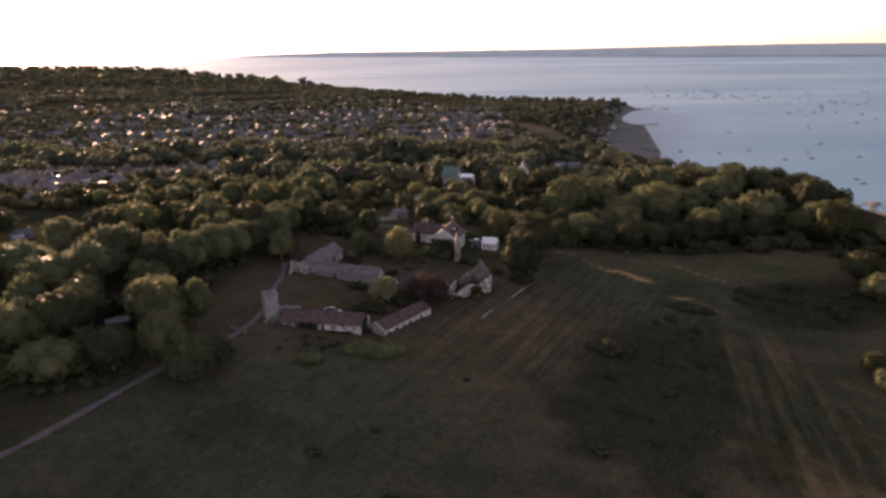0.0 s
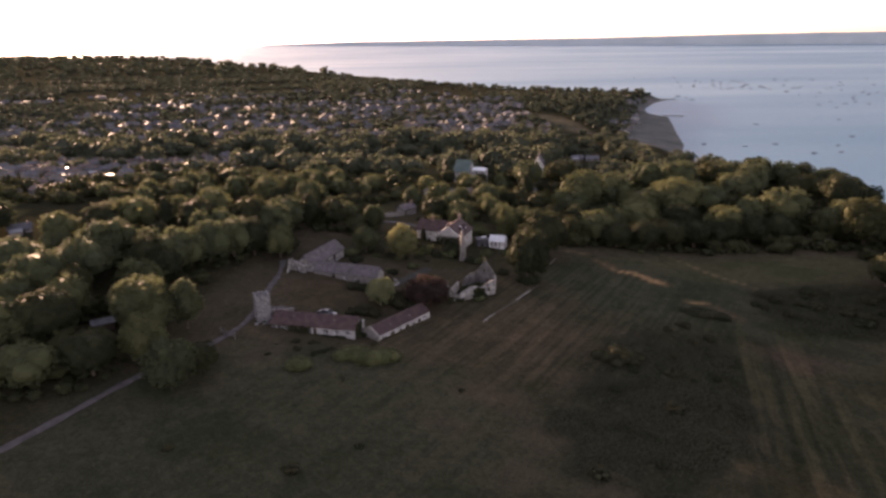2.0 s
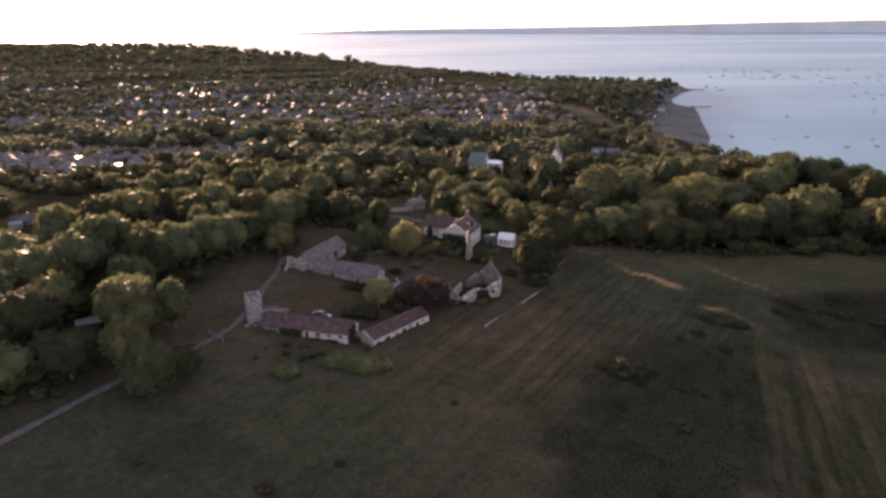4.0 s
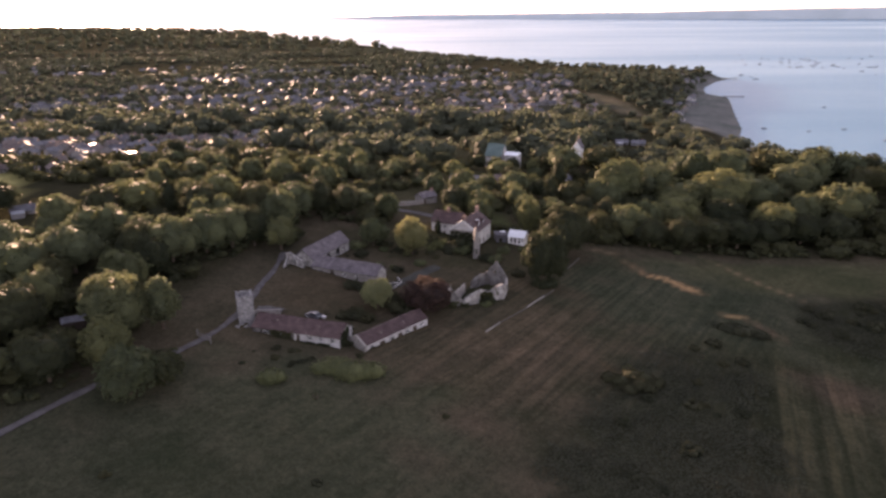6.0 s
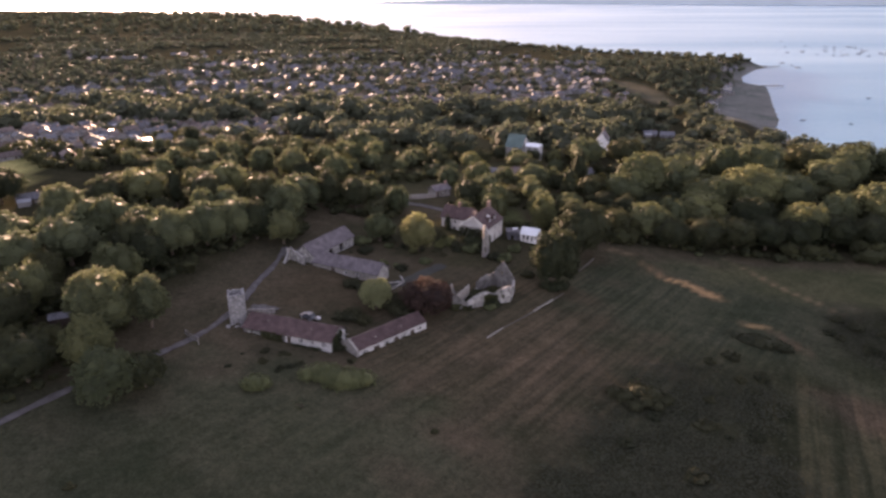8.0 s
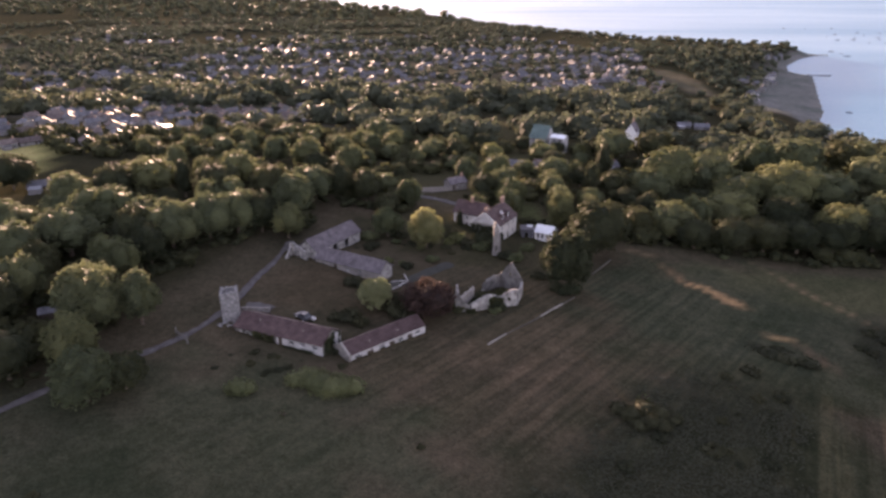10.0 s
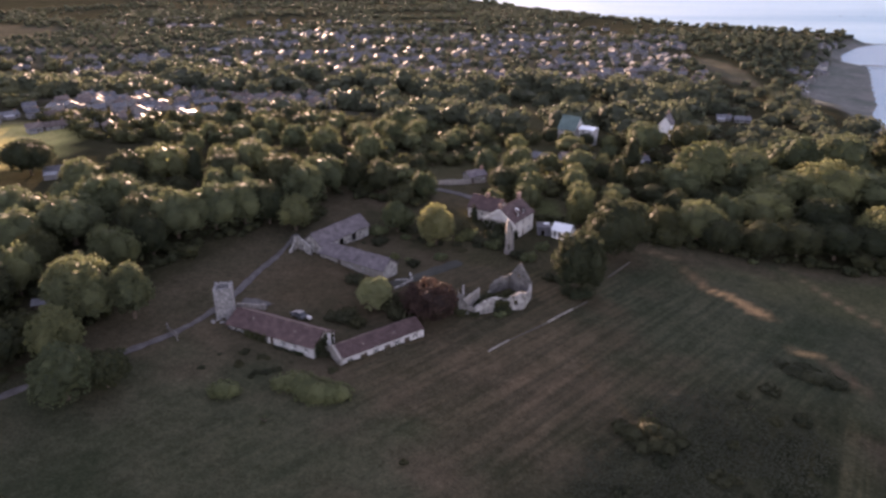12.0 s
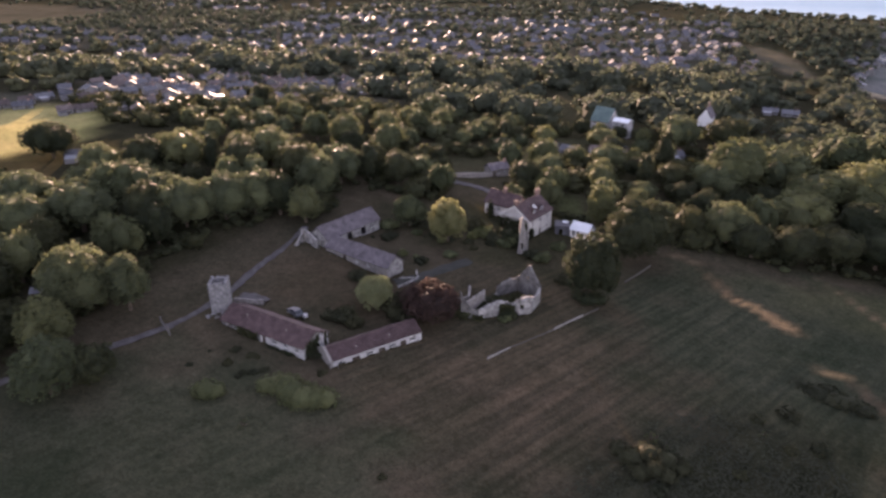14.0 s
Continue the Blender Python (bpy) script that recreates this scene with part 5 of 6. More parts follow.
def scatter(x0, x1, y0, y1, tries, gap, most, s0, s1):
    made = 0
    for _ in range(tries):
        x, y = rng.uniform(x0, x1), rng.uniform(y0, y1)
        if rng.random() > wooded(x, y) or any((x - a) ** 2 + (y - b) ** 2 < (gap * 0.5 + r * 0.5) ** 2 for a, b, r in grown):
            continue
        grown.append((x, y, gap))
        s = rng.uniform(s0 * 0.85, s1 * 1.05)
        copy_thing(rng.choice(KINDS[:5]), ground_pose(x, y, rng.uniform(0, 6.28), s * 1.1, min(s, 1.35) * rng.uniform(0.72, 1.1) * (0.74 if x > 150 and y > 75 else 1.0)))
        made += 1
        if made >= most:
            break


scatter(-130, -55, -112, 0, 2500, 13.0, 30, 0.75, 0.95)
scatter(52, 150, 9, 128, 4000, 13.0, 44, 0.6, 0.85)
scatter(140, 205, 9, 128, 3000, 18.0, 26, 1.2, 1.5)
scatter(196, 226, 70, 100, 2500, 13.0, 8, 0.6, 0.8)
scatter(168, 240, -90, 5, 600, 12.0, 16, 0.85, 1.1)
scatter(-135, -86, 5, 60, 3000, 11.5, 26, 0.5, 0.72)
scatter(-86, -36, 5, 60, 2500, 14.0, 18, 0.72, 1.0)
scatter(-135, -60, 60, 112, 2500, 11.0, 26, 0.4, 0.6)
scatter(-60, -36, 60, 130, 2500, 13.0, 12, 0.6, 0.9)
scatter(-36, 52, 12, 125, 3500, 12.0, 40, 0.5, 0.8)
scatter(-210, -130, -110, -28, 1500, 17, 14, 0.8, 1.0)
for i, ob in enumerate(KINDS):
    place(ob, 128 + 15 * i, 24 + 11 * (i % 3), i * 1.1, 1.3, 1.05)


def far_woods(name, label, spots, material, seed, clumps=46, fine=0.42, tall=0.9):
    """A distant wood: many small crowns, each a broken heap of leaf clumps."""
    r2 = random.Random(seed)
    protos = []
    for k in range(5):
        r3 = random.Random(seed * 7 + k)
        lobes = [(0, 0, 0.55, 0.85, 0.68)]
        for q in range(3):
            a, d = q * 2.1 + r3.uniform(-0.5, 0.5), r3.uniform(0.3, 0.5)
            lobes.append((d * math.cos(a), d * math.sin(a), r3.uniform(0.55, 0.95), r3.uniform(0.4, 0.58), r3.uniform(0.3, 0.45)))
        sh = leaf_crown(r3, lobes, int(clumps * 1.5), fine * 0.85, 1, 0.34, 5)
        protos.append((np.array(sh.v), sh.f))
    vs, fs, n = [], [], 0
    pts = np.array([(x, y) for x, y, _ in spots])
    hs = height(pts[:, 0], pts[:, 1])
    for (x, y, s), z in zip(spots, hs):
        pv, pf = r2.choice(protos)
        a = r2.uniform(0, 6.28)
        c, sn = math.cos(a), math.sin(a)
        q = pv * s
        q = np.stack([q[:, 0] * c - q[:, 1] * sn + x, q[:, 0] * sn + q[:, 1] * c + y, q[:, 2] * tall * r2.uniform(0.85, 1.15) + z - 0.1 * s], 1)
        vs.append(q)
        fs += [[i + n for i in f] for f in pf]
        n += len(pv)
    tagged(new(name, mesh_of(name, np.concatenate(vs).tolist(), fs, material)), label, "woodland", kind="stuff")


def fill(test, x0, x1, y0, y1, gap, s0, s1, seed):
    r2 = random.Random(seed)
    nx, ny = int((x1 - x0) / gap), int((y1 - y0) / gap)
    pts = [(x0 + (i + r2.uniform(0.05, 0.95)) * gap, y0 + (j + r2.uniform(0.05, 0.95)) * gap) for i in range(nx) for j in range(ny)]
    arr = np.array(pts)
    d = inland(arr[:, 0], arr[:, 1])
    return [(x, y, r2.uniform(s0, s1)) for (x, y), k in zip(pts, d) if r2.random() < test(x, y, k)]


def between(x, y, d):
    """Trees that fill the wood between those set one by one."""
    if wooded(x, y) < 0.6 or any((x - a) ** 2 + (y - b) ** 2 < 26 for a, b, _ in grown):
        return 0.0
    return 0.9


def wood_mid(x, y, d):
    if d < 12 or in_field(x, y, 1.15) or any((x - a) ** 2 + (y - b) ** 2 < (r + 6) ** 2 for a, b, r in BLOCK):
        return 0.0
    if x > 150 and y > 225 and d < (42 if y < 500 else 32) and y < 560:
        return 0.0
    if 335 < y < 475 and abs(x - 140 + (y - 400) * 0.12) < 17:
        return 0.0
    if 150 < x < 330 and 400 < y < 800:
        return 0.95
    t = town(x, y)
    return (0.5 if y < 240 else 0.3) if t > 0.8 else 0.5 if t > 0.3 else 0.8 if patch(x, y, 9) > -0.3 else 0.3


def wood_far(x, y, d):
    if d < 10:
        return 0.0
    return 0.75 if patch(x * 0.5, y * 0.5, 7) > -0.08 or d < 60 else 0.07


# dark leaves put the shade between the big crowns into this filler
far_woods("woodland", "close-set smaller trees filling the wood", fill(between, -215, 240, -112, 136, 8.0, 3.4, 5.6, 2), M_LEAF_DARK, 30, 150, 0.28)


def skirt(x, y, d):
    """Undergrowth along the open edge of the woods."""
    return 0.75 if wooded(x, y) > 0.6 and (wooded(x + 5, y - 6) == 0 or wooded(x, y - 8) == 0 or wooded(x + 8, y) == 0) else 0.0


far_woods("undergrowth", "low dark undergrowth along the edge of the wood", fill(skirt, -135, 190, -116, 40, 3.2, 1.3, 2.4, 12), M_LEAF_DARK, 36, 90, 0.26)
far_woods("woodland", "belt of lumpy green trees between the house and the town",
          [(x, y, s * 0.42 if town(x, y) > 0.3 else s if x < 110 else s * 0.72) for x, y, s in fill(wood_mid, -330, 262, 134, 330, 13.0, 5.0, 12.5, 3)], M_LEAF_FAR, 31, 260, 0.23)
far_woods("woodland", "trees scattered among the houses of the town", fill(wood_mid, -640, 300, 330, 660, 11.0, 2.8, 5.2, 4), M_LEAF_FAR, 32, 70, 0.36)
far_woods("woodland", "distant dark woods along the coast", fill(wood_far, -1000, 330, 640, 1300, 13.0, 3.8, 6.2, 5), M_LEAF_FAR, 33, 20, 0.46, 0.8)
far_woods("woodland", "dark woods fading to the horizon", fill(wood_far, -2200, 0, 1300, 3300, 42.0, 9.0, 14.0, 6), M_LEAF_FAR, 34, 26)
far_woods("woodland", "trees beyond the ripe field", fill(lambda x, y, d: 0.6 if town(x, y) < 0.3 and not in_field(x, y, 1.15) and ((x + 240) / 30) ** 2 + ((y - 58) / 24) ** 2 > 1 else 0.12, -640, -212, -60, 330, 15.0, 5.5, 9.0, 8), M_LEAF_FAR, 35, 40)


# ---------------- bushes and scrub ----------------
def make_bush(seed, material, label, r=1.6, h=1.8, clumps=260, size=0.45, sparse=False):
    r2 = random.Random(seed)
    lobes = [(r * 0.55 * math.cos(i * 1.4 + seed), r * 0.55 * math.sin(i * 1.4 + seed), h * r2.uniform(0.25, 0.5), r * r2.uniform(0.42, 0.6), h * r2.uniform(0.3, 0.45)) for i in range(5)]
    b = thing("bush", pose(0, 0, 0), label, "bush", "bushes in the meadow")
    part("foliage", leaf_crown(r2, lobes, int(clumps * (1.5 if sparse else 3.0)), size * (0.55 if sparse else 0.62), 1, r * (0.3 if sparse else 0.24), 7, not sparse), material, b)
    for i in range(12 if sparse else 4):
        c = lobes[i % 5]
        k = 0.8 if i < 5 else r2.uniform(0.7, 1.25)
        part("stem", Shape().tube([((0.1 * (i % 4), 0.05, -0.3), 0.07), ((c[0] * k * 0.5, c[1] * k * 0.6, c[2] * 0.6), 0.05), ((c[0] * k, c[1] * k, c[2] * (1 if i < 5 else r2.uniform(1.1, 2.2))), 0.03)], 5), M_BARK, b)
    return b


BUSHES = [make_bush(1, M_SCRUB, "dark low scrub bush in the meadow"), make_bush(2, M_SCRUB, "dark bramble thicket in dry grass", 2.0, 1.5),
          make_bush(3, M_LEAF_PALE, "straggling pale thorn bush in the meadow", 1.5, 2.2, sparse=True), make_bush(4, M_LEAF_HEDGE, "green rounded bush in dry grass", 1.8, 2.0)]
r4 = random.Random(77)
spots = []
spots += [(-16.5, -93.5, 1, 1.1), (-12.0, -99.4, 2, 0.8), (51.6, -83.2, 2, 0.8)]
spots += [(-9.3, -76.4, 0, 1.0), (-3, -54, 0, 1.5), (-10.5, -60, 0, 1.4), (-13, -62.5, 0, 1.3), (2.5, -57.5, 0, 1.7), (0.2, -56.0, 0, 2.0), (-0.8, -53.0, 0, 2.0), (-9.8, -62.5, 0, 1.5), (-7.2, -63.5, 0, 1.4), (55.5, -78.4, 2, 0.85), (57.8, -80.4, 2, 0.75), (60, -82.4, 2, 0.6), (74.4, -70, 2, 0.6), (84, -71, 1, 0.8)]
spots += [(22.9, -49.6, 3, 0.9), (11.5, -51, 0, 1.4), (17.5, -44, 1, 1.2), (18.8, -42.6, 1, 1.0), (26, -17, 3, 1.4), (23, -16, 0, 1.4), (15.6, -12, 3, 1.6), (12, -10, 0, 1.8)]
spots += [(8, -8, 3, 1.6), (5, -4, 0, 1.8), (29, -8, 3, 1.3), (36, -6, 3, 1.3), (-3, -30, 0, 1.2), (3, -24, 3, 1.1), (33, -27, 0, 1.3), (-24, -14, 3, 1.5)]
spots += [(-16, -20, 0, 1.3), (-18, -13, 3, 1.6), (80, -62, 1, 1.0), (74, -66, 0, 0.9), (84, -70, 0, 0.9)]
spots += [(60, 4, 2, 0.8), (88, 3, 3, 0.8), (-14.5, -44.0, 0, 1.5), (-11.5, -45.0, 0, 1.3), (-1.5, -51, 0, 1.7), (1.5, -53, 0, 1.6)]
for _ in range(14):
    a, d = r4.uniform(0, 6.28), math.sqrt(r4.random())
    spots.append((58 + 25 * d * math.cos(a) - 14 * d * math.sin(a), -97 + 38 * d * math.cos(a) + 9 * d * math.sin(a), r4.choice((0, 1)), r4.uniform(0.5, 1.1)))
for _ in range(22):
    a, d = r4.uniform(0, 6.28), math.sqrt(r4.random())
    spots.append((131 + 27 * d * math.cos(a), -47 + 13 * d * math.sin(a), r4.choice((0, 0, 1)), r4.uniform(0.9, 1.6)))
for _ in range(34):
    x, y = r4.uniform(-24, 14), r4.uniform(-30, -6)
    if x + y * 0.6 > -34 and not (abs(x - 3 + (y + 30) * 0.7) < 4 and y < -22) and (x - 19) ** 2 + (y + 3) ** 2 > 120:
        spots.append((x, y, r4.choice((0, 1, 3)), r4.uniform(0.4, 1.0)))
for _ in range(16):
    spots.append((r4.uniform(-34, -2), r4.uniform(-88, -80), r4.choice((0, 1)), r4.uniform(0.25, 0.55)))
for _ in range(5):
    spots.append((r4.uniform(-45, 30), r4.uniform(-160, -100), r4.choice((0, 1)), r4.uniform(0.4, 0.8)))
for i, (x, y, k, s) in enumerate(spots):
    if i < 4:
        place(BUSHES[k] if i == 0 else copy_thing(BUSHES[k], pose(0, 0, 0)), x, y, i, s)
    else:
        copy_thing(BUSHES[k], ground_pose(x, y, r4.uniform(0, 6.28), s))
place(BUSHES[0], 50, -100, 0, 1.0)
place(BUSHES[1], 61, -108, 0, 1.1)
place(BUSHES[2], 56.8, -82.4, 0, 0.8)


def thick_mass(name, x, y, label, category, material, lobes, clumps, size, lump, seed):
    """A hedge or thicket grown into one rounded mass of leaves on its own stems."""
    b = thing(name, pose(x, y, h1(x, y) - 0.2), label, category)
    part("foliage", leaf_crown(random.Random(seed), lobes, clumps, size, 2, lump), material, b)
    for cx, cy, cz, rw, rh in lobes:
        part("stem", Shape().tube([((cx, cy, -0.5), 0.12), ((cx + 0.3, cy, cz), 0.04)], 5), M_BARK, b)


thick_mass("hedge", -7.0, -88.8, "long rounded pale green overgrown hedge in dry grass", "hedge", M_LEAF_HEDGE,
           [(-6.4 + 2.0 * i, 0.8 * math.sin(i * 1.3) - 0.05 * i * i, 0.9, 2.3 + 0.9 * math.sin(i * 0.52), 1.7 + 0.9 * math.sin(i * 0.52)) for i in range(7)],
           7600, 0.28, 0.9, 41)
thick_mass("bush", -23.0, -94.2, "rounded pale green bush in dry grass", "bush", M_LEAF_HEDGE, [(0, 0, 1.0, 2.3, 1.8), (1.7, 0.6, 0.8, 1.7, 1.4), (-1.4, 0.4, 0.8, 1.6, 1.3)], 2200, 0.28, 0.8, 45)
thick_mass("bush", 12.6, -50.2, "dark rounded bush between the beech and the ruin", "bush", M_LEAF_DARK, [(0, 0, 1.2, 2.2, 2.0), (1.4, -1.2, 0.8, 1.7, 1.4), (-1.6, -1.4, 1.0, 2.0, 1.7)], 1800, 0.34, 0.8, 46)
thick_mass("bush", 23.6, -47.9, "dark ivy-grown bush at the foot of the ruin wall", "bush", M_LEAF_DARK, [(0, 0, 0.9, 1.5, 2.1), (-1.3, -0.5, 0.6, 1.1, 1.3), (1.1, -0.2, 0.6, 0.9, 1.2)], 1100, 0.32, 0.7, 47)
thick_mass("bush", 40.0, -35.0, "dark low bush under the oak beside the wall", "bush", M_LEAF_DARK, [(0, 0, 1.0, 2.6, 1.9), (2.3, 1.2, 0.9, 2.1, 1.7), (-2.2, 0.9, 0.9, 2.0, 1.6)], 1500, 0.36, 0.9, 50)
thick_mass("hedge", 16.8, -9.6, "tall dark overgrown hedge before the house gable", "hedge", M_LEAF_DARK,
           [(-2.8, 1.4, 1.6, 1.9, 2.4), (-0.8, 0.5, 1.7, 2.0, 2.9), (1.2, -0.4, 1.6, 1.9, 2.6), (0.2, -2.0, 0.9, 1.9, 1.5), (-2.4, -1.2, 0.9, 1.8, 1.5)], 3200, 0.34, 0.9, 48)
thick_mass("bush", 6.8, 5.6, "narrow dark clipped conifer at the house wing", "bush", M_LEAF_DARK, [(0, 0, 1.4, 1.1, 2.6), (0.2, 0.1, 3.0, 0.8, 2.2)], 900, 0.3, 0.6, 49)
thick_mass("thicket", 54.6, -84.4, "dense dark bramble thicket on the slope", "thicket", M_SCRUB,
           [(-4.6, 1.2, 0.7, 1.7, 1.2), (-2.4, -0.6, 0.9, 2.1, 1.6), (0.2, 0.9, 1.0, 2.3, 1.9), (1.2, -2.2, 0.8, 2.0, 1.5), (3.2, 0.2, 0.9, 2.2, 1.5), (5.6, -0.6, 0.6, 1.6, 1.1), (3.4, -3.0, 0.6, 1.7, 1.1), (-1.0, -3.4, 0.7, 1.8, 1.2)],
           5200, 0.3, 0.9, 43)
thick_mass("thicket", 88.6, -52.6, "low dark bramble thicket below the bank", "thicket", M_SCRUB,
           [(-4.6, 2.4, 0.3, 2.2, 0.8), (-2.2, 0.2, 0.4, 2.6, 1.2), (0.0, 1.3, 0.3, 2.7, 1.0), (1.3, -1.4, 0.4, 2.9, 1.3), (4.0, -1.2, 0.3, 2.5, 0.9), (5.9, -3.0, 0.2, 2.1, 0.7)],
           4200, 0.3, 0.9, 44)


def bracken(x, y, d):
    u, w = (x - 58) * 0.469 + (y + 105) * 0.883, -(x - 58) * 0.883 + (y + 105) * 0.469
    k = math.hypot(u / 45, w / 20) + 0.45 * noise.noise(Vector((x * 0.07, y * 0.07, 2)))
    j = math.hypot((x - 136) / 36, (y + 48) / 23) + 0.25 * noise.noise(Vector((x * 0.09, y * 0.09, 5)))
    if k > 0.7:
        k += 0.3 * noise.noise(Vector((x * 0.3, y * 0.3, 8)))
    return 0.85 * float(smooth(1.05, 0.6, min(k, j)))


def thicket():
    """Low scrub on the slope: sprays of leaf too many to count, lying close to the ground."""
    r2 = random.Random(21)
    pts = np.array([(x, y) for x, y, _ in fill(bracken, 15, 170, -150, -28, 0.46, 1, 1, 22)])
    s = Shape()
    for (x, y), z in zip(pts, height(pts[:, 0], pts[:, 1])):
        lump = 0.5 + 0.5 * noise.noise(Vector((x * 0.22, y * 0.22, 3)))
        p = Vector((x, y, z + 0.1 + r2.random() * (0.12 + 0.4 * lump * lump)))
        nrm = Vector((r2.gauss(0, 0.2), r2.gauss(0, 0.2), 1)).normalized()
        u = Matrix.Rotation(r2.uniform(0, 6.28), 3, nrm) @ nrm.orthogonal().normalized()
        w = nrm.cross(u)
        e = r2.uniform(0.2, 0.44)
        n = len(s.v)
        s.v += [tuple(p + u * e), tuple(p + w * e * 0.7 - nrm * 0.1), tuple(p - u * e), tuple(p - w * e * 0.7 - nrm * 0.1)]
        s.f += [[n, n + 1, n + 2], [n, n + 2, n + 3]]
    tagged(new("bracken", mesh_of("bracken", s.v, s.f, M_BRACKEN)), "low dark bracken and bramble covering the slope", "bracken", kind="stuff")


thicket()


# ---------------- houses of the town ----------------
def town_house(seed, L, W, eave, ridge, walls, roof, label):
    """A far house: walls, roof, chimney, a door, windows and a low extension."""
    b = thing("house", pose(0, 0, 0), label, "house", "houses of the town")
    w = Shape()
    w.prism([(-W / 2, -1.5), (W / 2, -1.5), (W / 2, eave), (0, ridge - 0.1), (-W / 2, eave)], 'x', -L / 2, L / 2)
    part("wall", w, walls, b)
    sl = (ridge - eave) / (W / 2)
    rf = Shape()
    for sg in (-1, 1):
        rf.prism([(sg * (W / 2 + 0.5), eave - 0.5 * sl), (0, ridge), (0, ridge + 0.2), (sg * (W / 2 + 0.5), eave - 0.5 * sl + 0.2)], 'x', -L / 2 - 0.4, L / 2 + 0.4)
    part("roof", rf, roof, b)
    part("chimney", Shape().box(L * 0.3, L * 0.3 + 0.9, -0.4, 0.4, eave, ridge + 1.0), M_BRICK, b)
    side = -1 if seed % 2 else 1
    x0, d = -L * 0.42, 3.2 + 0.4 * seed
    part("extension", Shape().box(x0, x0 + L * 0.5, min(side * W / 2, side * (W / 2 + d)), max(side * W / 2, side * (W / 2 + d)), -1.5, 2.1), walls, b)
    low = Shape().prism([(side * (W / 2), 2.5), (side * (W / 2 + d + 0.3), 2.12), (side * (W / 2 + d + 0.3), 2.24), (side * (W / 2), 2.62)], 'x', x0 - 0.2, x0 + L * 0.5 + 0.2)
    part("extension_roof", low, M_GLAZED if seed == 5 else M_FLAT, b, "low glazed roof" if seed == 5 else "low felt roof")
    rows = [1.0] + ([3.4] if eave > 4 else [])
    for z in rows:
        for k in range(3):
            x = -L * 0.34 + k * L * 0.3
            for sg in (-1, 1):
                if not (k == 1 and z < 2 and sg < 0) and (z > 2 or sg != side or k == 2):
                    part("window", Shape().box(x, x + 1.2, sg * W / 2 - 0.04, sg * W / 2 + 0.04, z, z + 1.1), M_PANE_FAR, b, "dark glazed window")
    part("door", Shape().box(L * 0.12, L * 0.12 + 0.95, -W / 2 - 0.05, -W / 2 + 0.03, 0, 2.05), M_TIMBER, b)
    return b


DIMS = [(9, 8.5, 3.3, 5.6), (12, 9, 2.3, 4.6), (9, 8, 3.4, 5.8), (14, 8.5, 2.4, 4.7), (11, 8.5, 2.2, 4.4), (9, 7, 4.6, 7.4)]
HOMES = [town_house(1, *DIMS[0], M_TOWN, M_ROOF_TOWN, "pale chalet-roofed house with tiles in the town"),
         town_house(2, *DIMS[1], M_TOWN, M_ROOF_SLATE, "pale bungalow with slate roof in the town"),
         town_house(3, *DIMS[2], M_TOWN, M_ROOF_SLATE, "compact grey house with slate roof in the town"),
         town_house(4, *DIMS[3], M_TOWN, M_ROOF_TOWN, "long pale bungalow with tiled roof in the town"),
         town_house(5, *DIMS[4], M_TOWN, M_ROOF_SLATE, "pale low bungalow with slate roof in the town"),
         town_house(6, *DIMS[5], M_WHITE, M_ROOF_SLATE, "white-walled house with slate roof near the shore")]
r5 = random.Random(5)
homes = []
for j in range(0, 63):
    y = 62 + j * 12
    for i in range(0, 100):
        x = -640 + i * 12 + (7 if j % 2 else 0) + r5.uniform(-3, 3)
        yy = y + 9 * math.sin(x * 0.012 + j) + r5.uniform(-3, 3)
        if r5.random() < town(x, yy) * (0.72 if yy < 250 else 0.6):
            homes.append((x, yy, (r5.choice((52, 52, 142)) if yy < 240 and x > -280 else r5.choice((18, 40, 24, -66, -40, 112))) + r5.uniform(-10, 10), r5.choice((0, 0, 1, 1, 2, 2, 3, 3, 4))))
homes += [(46, 362, 10, 5), (56, 364, 10, 5), (66, 367, 10, 5), (36, 361, 8, 3), (12, 89, -12, 4), (21, 88, -16, 1), (31, 92, 20, 0), (38, 101, -30, 4), (-137, 2, 30, 4), (64, 131, 10, 1), (219, 439, 60, 0), (189, 372, 70, 1), (181, 345, 60, 4),
          (194, 390, 40, 1), (260, 604, 50, 5), (272, 620, 40, 5), (285, 646, 30, 5), (236, 492, 50, 5), (216, 438, 60, 5), (203, 421, 40, 5), (202, 397, 70, 5), (188, 364, 60, 5), (110, 210, -8, 4), (119, 206, -8, 1), (60, 100, 20, 4)]
homes.sort(key=lambda p: math.hypot(p[0], p[1] + 200))
for n, (x, y, a, k) in enumerate(homes[:290]):
    m = Matrix.Translation((x, y, h1(x, y))) @ Matrix.Rotation(radians(a), 4, 'Z') @ Matrix.Diagonal((0.68, 0.68, 0.68, 1))
    copy_thing(HOMES[k], m)
for k, (x, y) in enumerate(((-150, 160), (-170, 150), (-130, 175), (-195, 170), (-160, 195), (228, 470))):
    HOMES[k].matrix_basis = Matrix.Translation((x, y, h1(x, y))) @ Matrix.Rotation(radians(24), 4, 'Z') @ Matrix.Diagonal((0.68, 0.68, 0.68, 1))


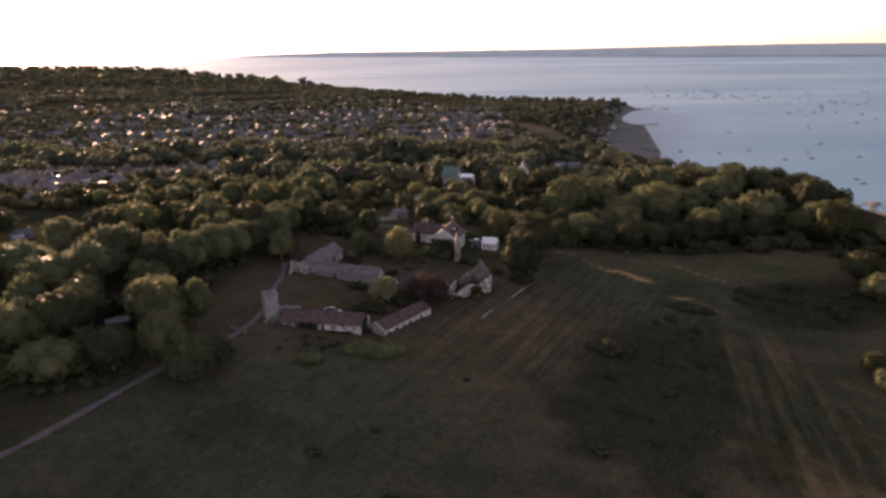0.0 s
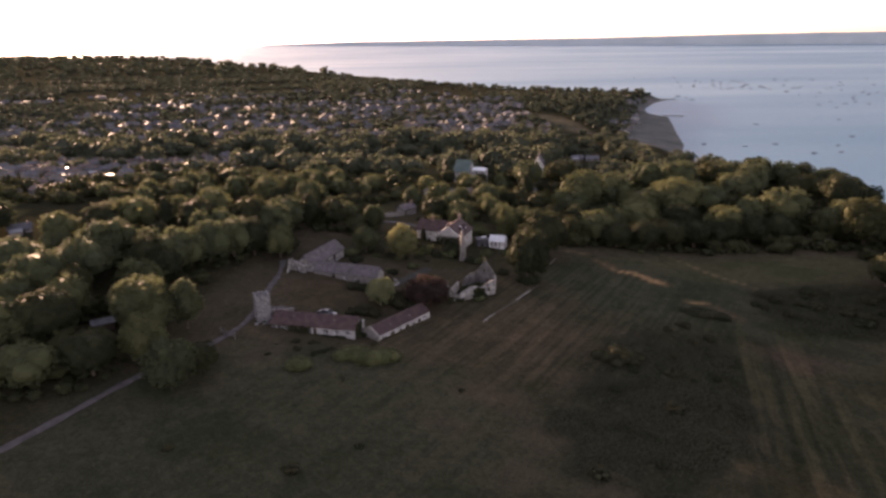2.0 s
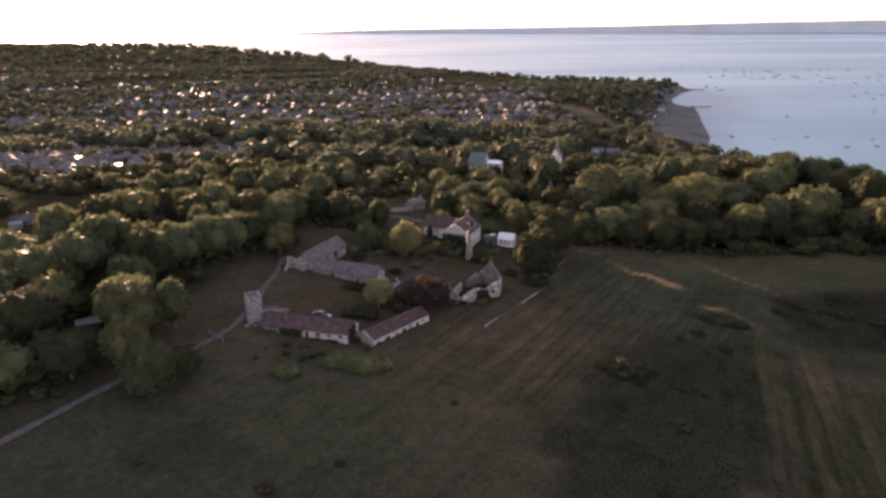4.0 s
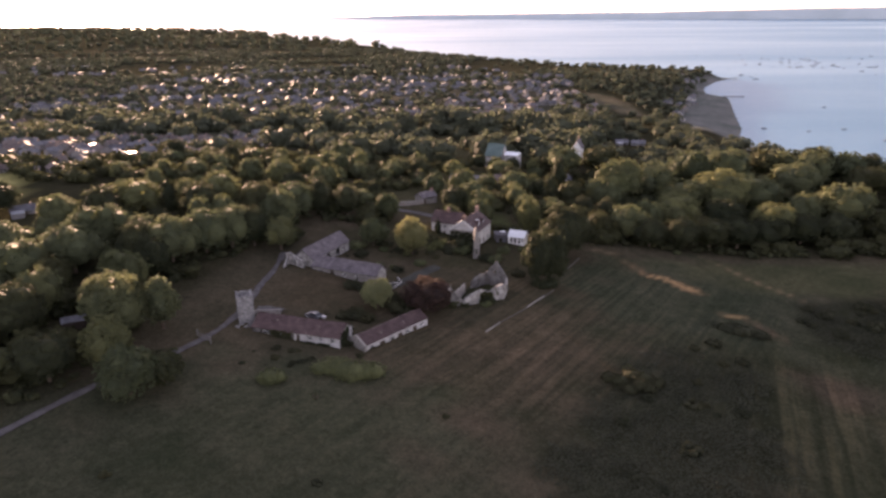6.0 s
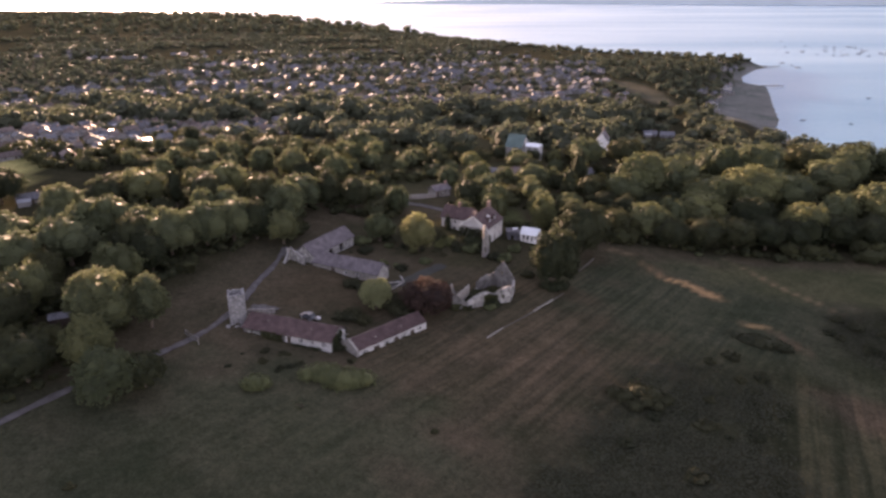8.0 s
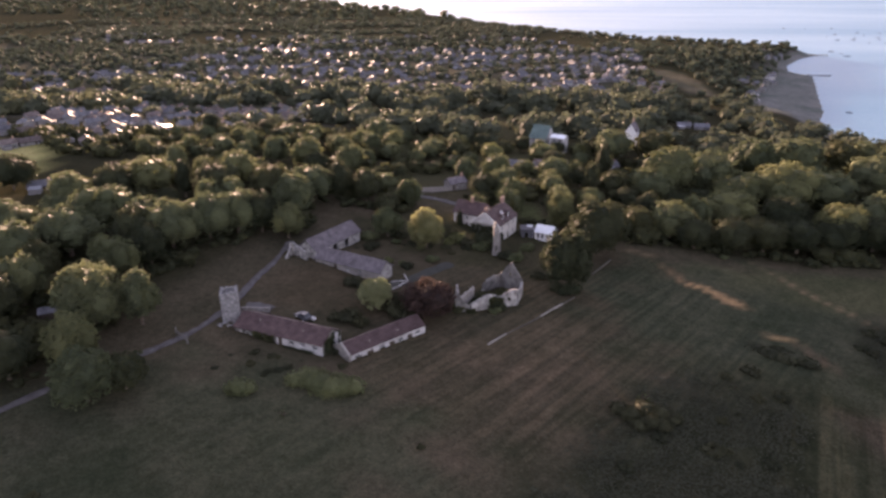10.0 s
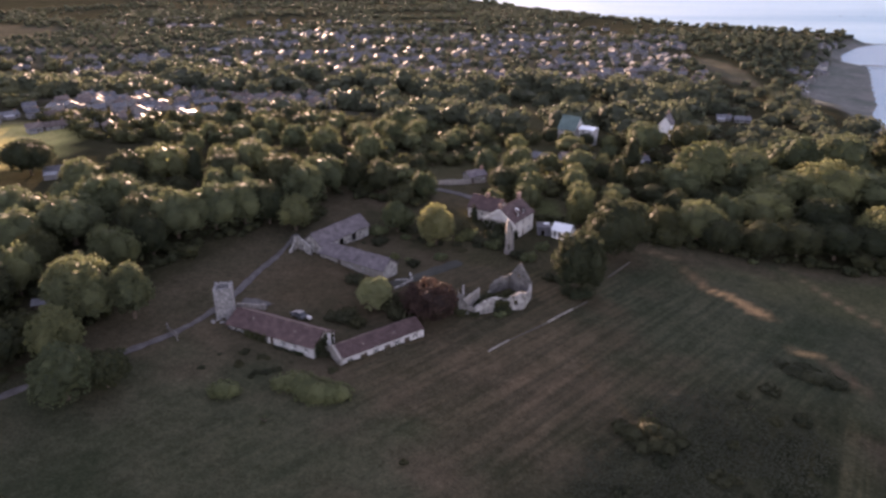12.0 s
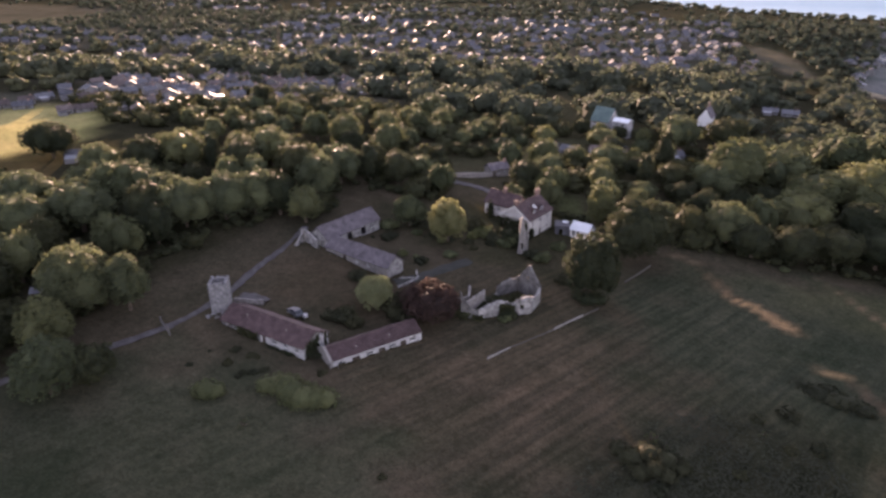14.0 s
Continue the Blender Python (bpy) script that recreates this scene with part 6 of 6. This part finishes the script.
def far_roofs():
    """The rest of the town, too far off to tell house from house."""
    wall_s, roof_s = Shape(), Shape()
    flat_s = Shape()
    for n, (x, y, a, k) in enumerate(homes[290:]):
        L, W, e, r = DIMS[k]
        m = Matrix.Translation((x, y, h1(x, y))) @ Matrix.Rotation(radians(a), 4, 'Z') @ Matrix.Diagonal((0.66, 0.66, 0.66, 1))
        sg = 1 if n % 2 else -1
        jobs = [(wall_s, [(-W / 2, -1.5), (W / 2, -1.5), (W / 2, e), (0, r - 0.1), (-W / 2, e)], L / 2),
                (roof_s, [(-W / 2 - 0.5, e - 0.3), (0, r), (W / 2 + 0.5, e - 0.3), (0, r + 0.25)], L / 2 + 0.4)]
        if n % 13 == 0:
            jobs.append((flat_s, [(sg * W / 2, -1.0), (sg * (W / 2 + 2.6), -1.0), (sg * (W / 2 + 2.6), 2.1), (sg * W / 2, 2.5)], L / 4))
        for s2, ring, x0 in jobs:
            n0 = len(s2.v)
            s2.prism(ring, 'x', -x0, x0)
            s2.v[n0:] = [tuple(m @ Vector(v)) for v in s2.v[n0:]]
    b = thing("distant_houses", pose(0, 0, 0), "crowd of distant pale-walled houses", "houses", kind="stuff")
    tagged(part("walls", wall_s, M_TOWN, b), kind="stuff")
    tagged(part("roofs", roof_s, M_ROOF_SLATE, b), kind="stuff")
    tagged(part("extensions", flat_s, M_GLAZED, b), kind="stuff")


far_roofs()

gable_house("villa", Matrix.Translation((24.3, 131.4, h1(28, 133) + 3.8)) @ pose(0, 0, 0, 0, 0, -24), "large house with green copper roof and white gable", "house",
            8.6, 10.0, 2.5, 7.8, M_WHITE, M_ROOF_GREEN, foot=-6.5, holes_front=[(1.5, 2.7, 0.9, 2.0, 'window'), (5.0, 6.2, 0.9, 2.0, 'window')])
gable_house("villa", Matrix.Translation((34.2, 127.2, h1(35, 127) + 4.6)) @ pose(0, 0, 0, 0, 0, -24), "low white extension with pale roof", "house",
            7.0, 5.0, 2.6, 3.6, M_WHITE, M_METAL, foot=-7.0, holes_front=[(1.0, 2.4, 0.8, 2.0, 'window'), (4.0, 5.6, 0.8, 2.0, 'window')])
gable_house("villa", Matrix.Translation((76.5, 150.0, h1(74, 150) + 2.2)) @ pose(0, 0, 0, 0, 0, 75), "tall narrow white house with steep gable", "house",
            8.5, 5.6, 5.4, 9.4, M_PAINT, M_ROOF_GREY, foot=-4.0, holes_front=[(1.2, 2.2, 0.9, 2.2, 'window'), (5.0, 6.0, 3.4, 4.6, 'window')], chimneys=[(6.5, 2.8, 0.9, 10.8)])


# ---------------- the water's edge and boats ----------------
def jetty(x0, y0, x1, y1):
    b = thing("jetty", pose(0, 0, 0), "dark timber jetty running out from the beach", "jetty")
    d = Vector((x1 - x0, y1 - y0, 0))
    n = d.normalized()
    a = math.degrees(math.atan2(n.y, n.x))
    deck = part("deck", Shape().box(0, d.length, -0.9, 0.9, 1.5, 1.8), M_TIMBER, b)
    deck.matrix_local = pose(x0, y0, SEA, 0, 0, a)
    for i in range(6):
        for k in (-0.7, 0.7):
            c = d.length * (i + 0.5) / 6
            p = part("pile", Shape().tube([((c, k, -4), 0.22), ((c, k, 1.5), 0.2)], 6), M_TIMBER, b)
            p.matrix_local = pose(x0, y0, SEA, 0, 0, a)


jetty(276, 523, 297, 520)
jetty(340, 716, 360, 714)

r6 = random.Random(9)


def rocks():
    s = Shape()
    for _ in range(150):
        if r6.random() < 0.6:
            x, y = 262 + r6.uniform(-12, 14), r6.uniform(40, 122)
        else:
            k = r6.random()
            x, y = 262 + 22 * k + r6.uniform(-3, 9), 600 + 125 * k
        r = r6.uniform(0.6, 2.4)
        z = max(h1(x, y), SEA - 0.4)
        ring = [(x + r * (1 + 0.3 * math.sin(k * 2.1 + x)) * math.cos(k * 0.9), y + r * math.sin(k * 0.9)) for k in range(7)]
        s.prism(ring, 'z', z - 0.5, z + r * 0.45)
    tagged(new("shore_rocks", mesh_of("shore_rocks", s.v, s.f, M_SAND)), "dark weed-covered rocks along the shore", "rocks", kind="stuff")


rocks()


def make_boat(L, sail, label):
    b = thing("boat", pose(0, 0, 0), label, "boat", "boats at anchor")
    hull = Shape()
    n = 7
    for i in range(n + 1):
        k = i / n
        w = L * 0.16 * math.sin(math.pi * min(1, 0.35 + 0.65 * (1 - k))) if k < 1 else 0.02
        x = -L / 2 + L * k
        sheer = 0.7 + 0.3 * k * k
        hull.v += [(x, -w, sheer), (x, -w * 0.7, 0.0), (x, 0, -0.5), (x, w * 0.7, 0.0), (x, w, sheer), (x, 0, sheer - 0.06)]
    for i in range(n):
        for k in range(6):
            a, c = i * 6 + k, i * 6 + (k + 1) % 6
            hull.f.append([a, c, c + 6, a + 6])
    hull.f += [[5, 4, 3, 2, 1, 0], [n * 6 + k for k in range(6)]]
    part("hull", hull, M_HULL, b)
    part("cabin", Shape().prism([(-L * 0.22, 0.62), (L * 0.18, 0.62), (L * 0.08, 1.25), (-L * 0.2, 1.3)], 'y', -L * 0.09, L * 0.09), M_HULL, b, "low grey cabin")
    if sail:
        part("mast", Shape().tube([((L * 0.05, 0, 0.8), 0.05), ((L * 0.05, 0, L * 1.0), 0.03)], 5), M_HULL, b, "thin grey mast")
        part("boom", Shape().tube([((L * 0.05, 0, 2.2), 0.12), ((-L * 0.38, 0, 2.3), 0.1)], 5), M_TIMBER, b)
    return b


BOATS = [make_boat(9.0, True, "moored sailing yacht with a bare mast"), make_boat(7.0, False, "small dark motor boat at its mooring"), make_boat(11.0, True, "larger moored yacht with a bare mast")]
buoys = [(346, 308), (243, 326), (301, 321), (307, 274), (271, 312), (330, 276), (370, 277), (309, 189), (305, 176), (386, 354), (344, 446), (511, 589), (444, 471),
         (382, 769), (387, 748), (381, 712), (523, 508), (571, 543), (590, 596), (573, 623), (546, 628), (507, 620), (542, 654)]
for i in range(96):
    k = r6.random()
    buoys.append((470 + 180 * k + r6.gauss(0, 45) + r6.choice((0, 0, 130, 260)), 1120 - 440 * k + r6.gauss(0, 60)))
for i, (x, y) in enumerate(buoys):
    m = Matrix.Translation((x, y, SEA)) @ Matrix.Rotation(radians(156 + r6.uniform(-12, 12)), 4, 'Z') @ Matrix.Diagonal(Vector((1, 1, 1)) * (r6.uniform(0.45, 0.62) if i < 13 else r6.uniform(0.6, 0.85))).to_4x4()
    if 13 <= i < 16:
        BOATS[i - 13].matrix_basis = m
    else:
        copy_thing(BOATS[1 if i < 13 else r6.randrange(3)], m)
ship = make_boat(60.0, False, "long low ship far out on the water")
ship.matrix_basis = Matrix.Translation((330, 3300, SEA)) @ Matrix.Rotation(radians(10), 4, 'Z')
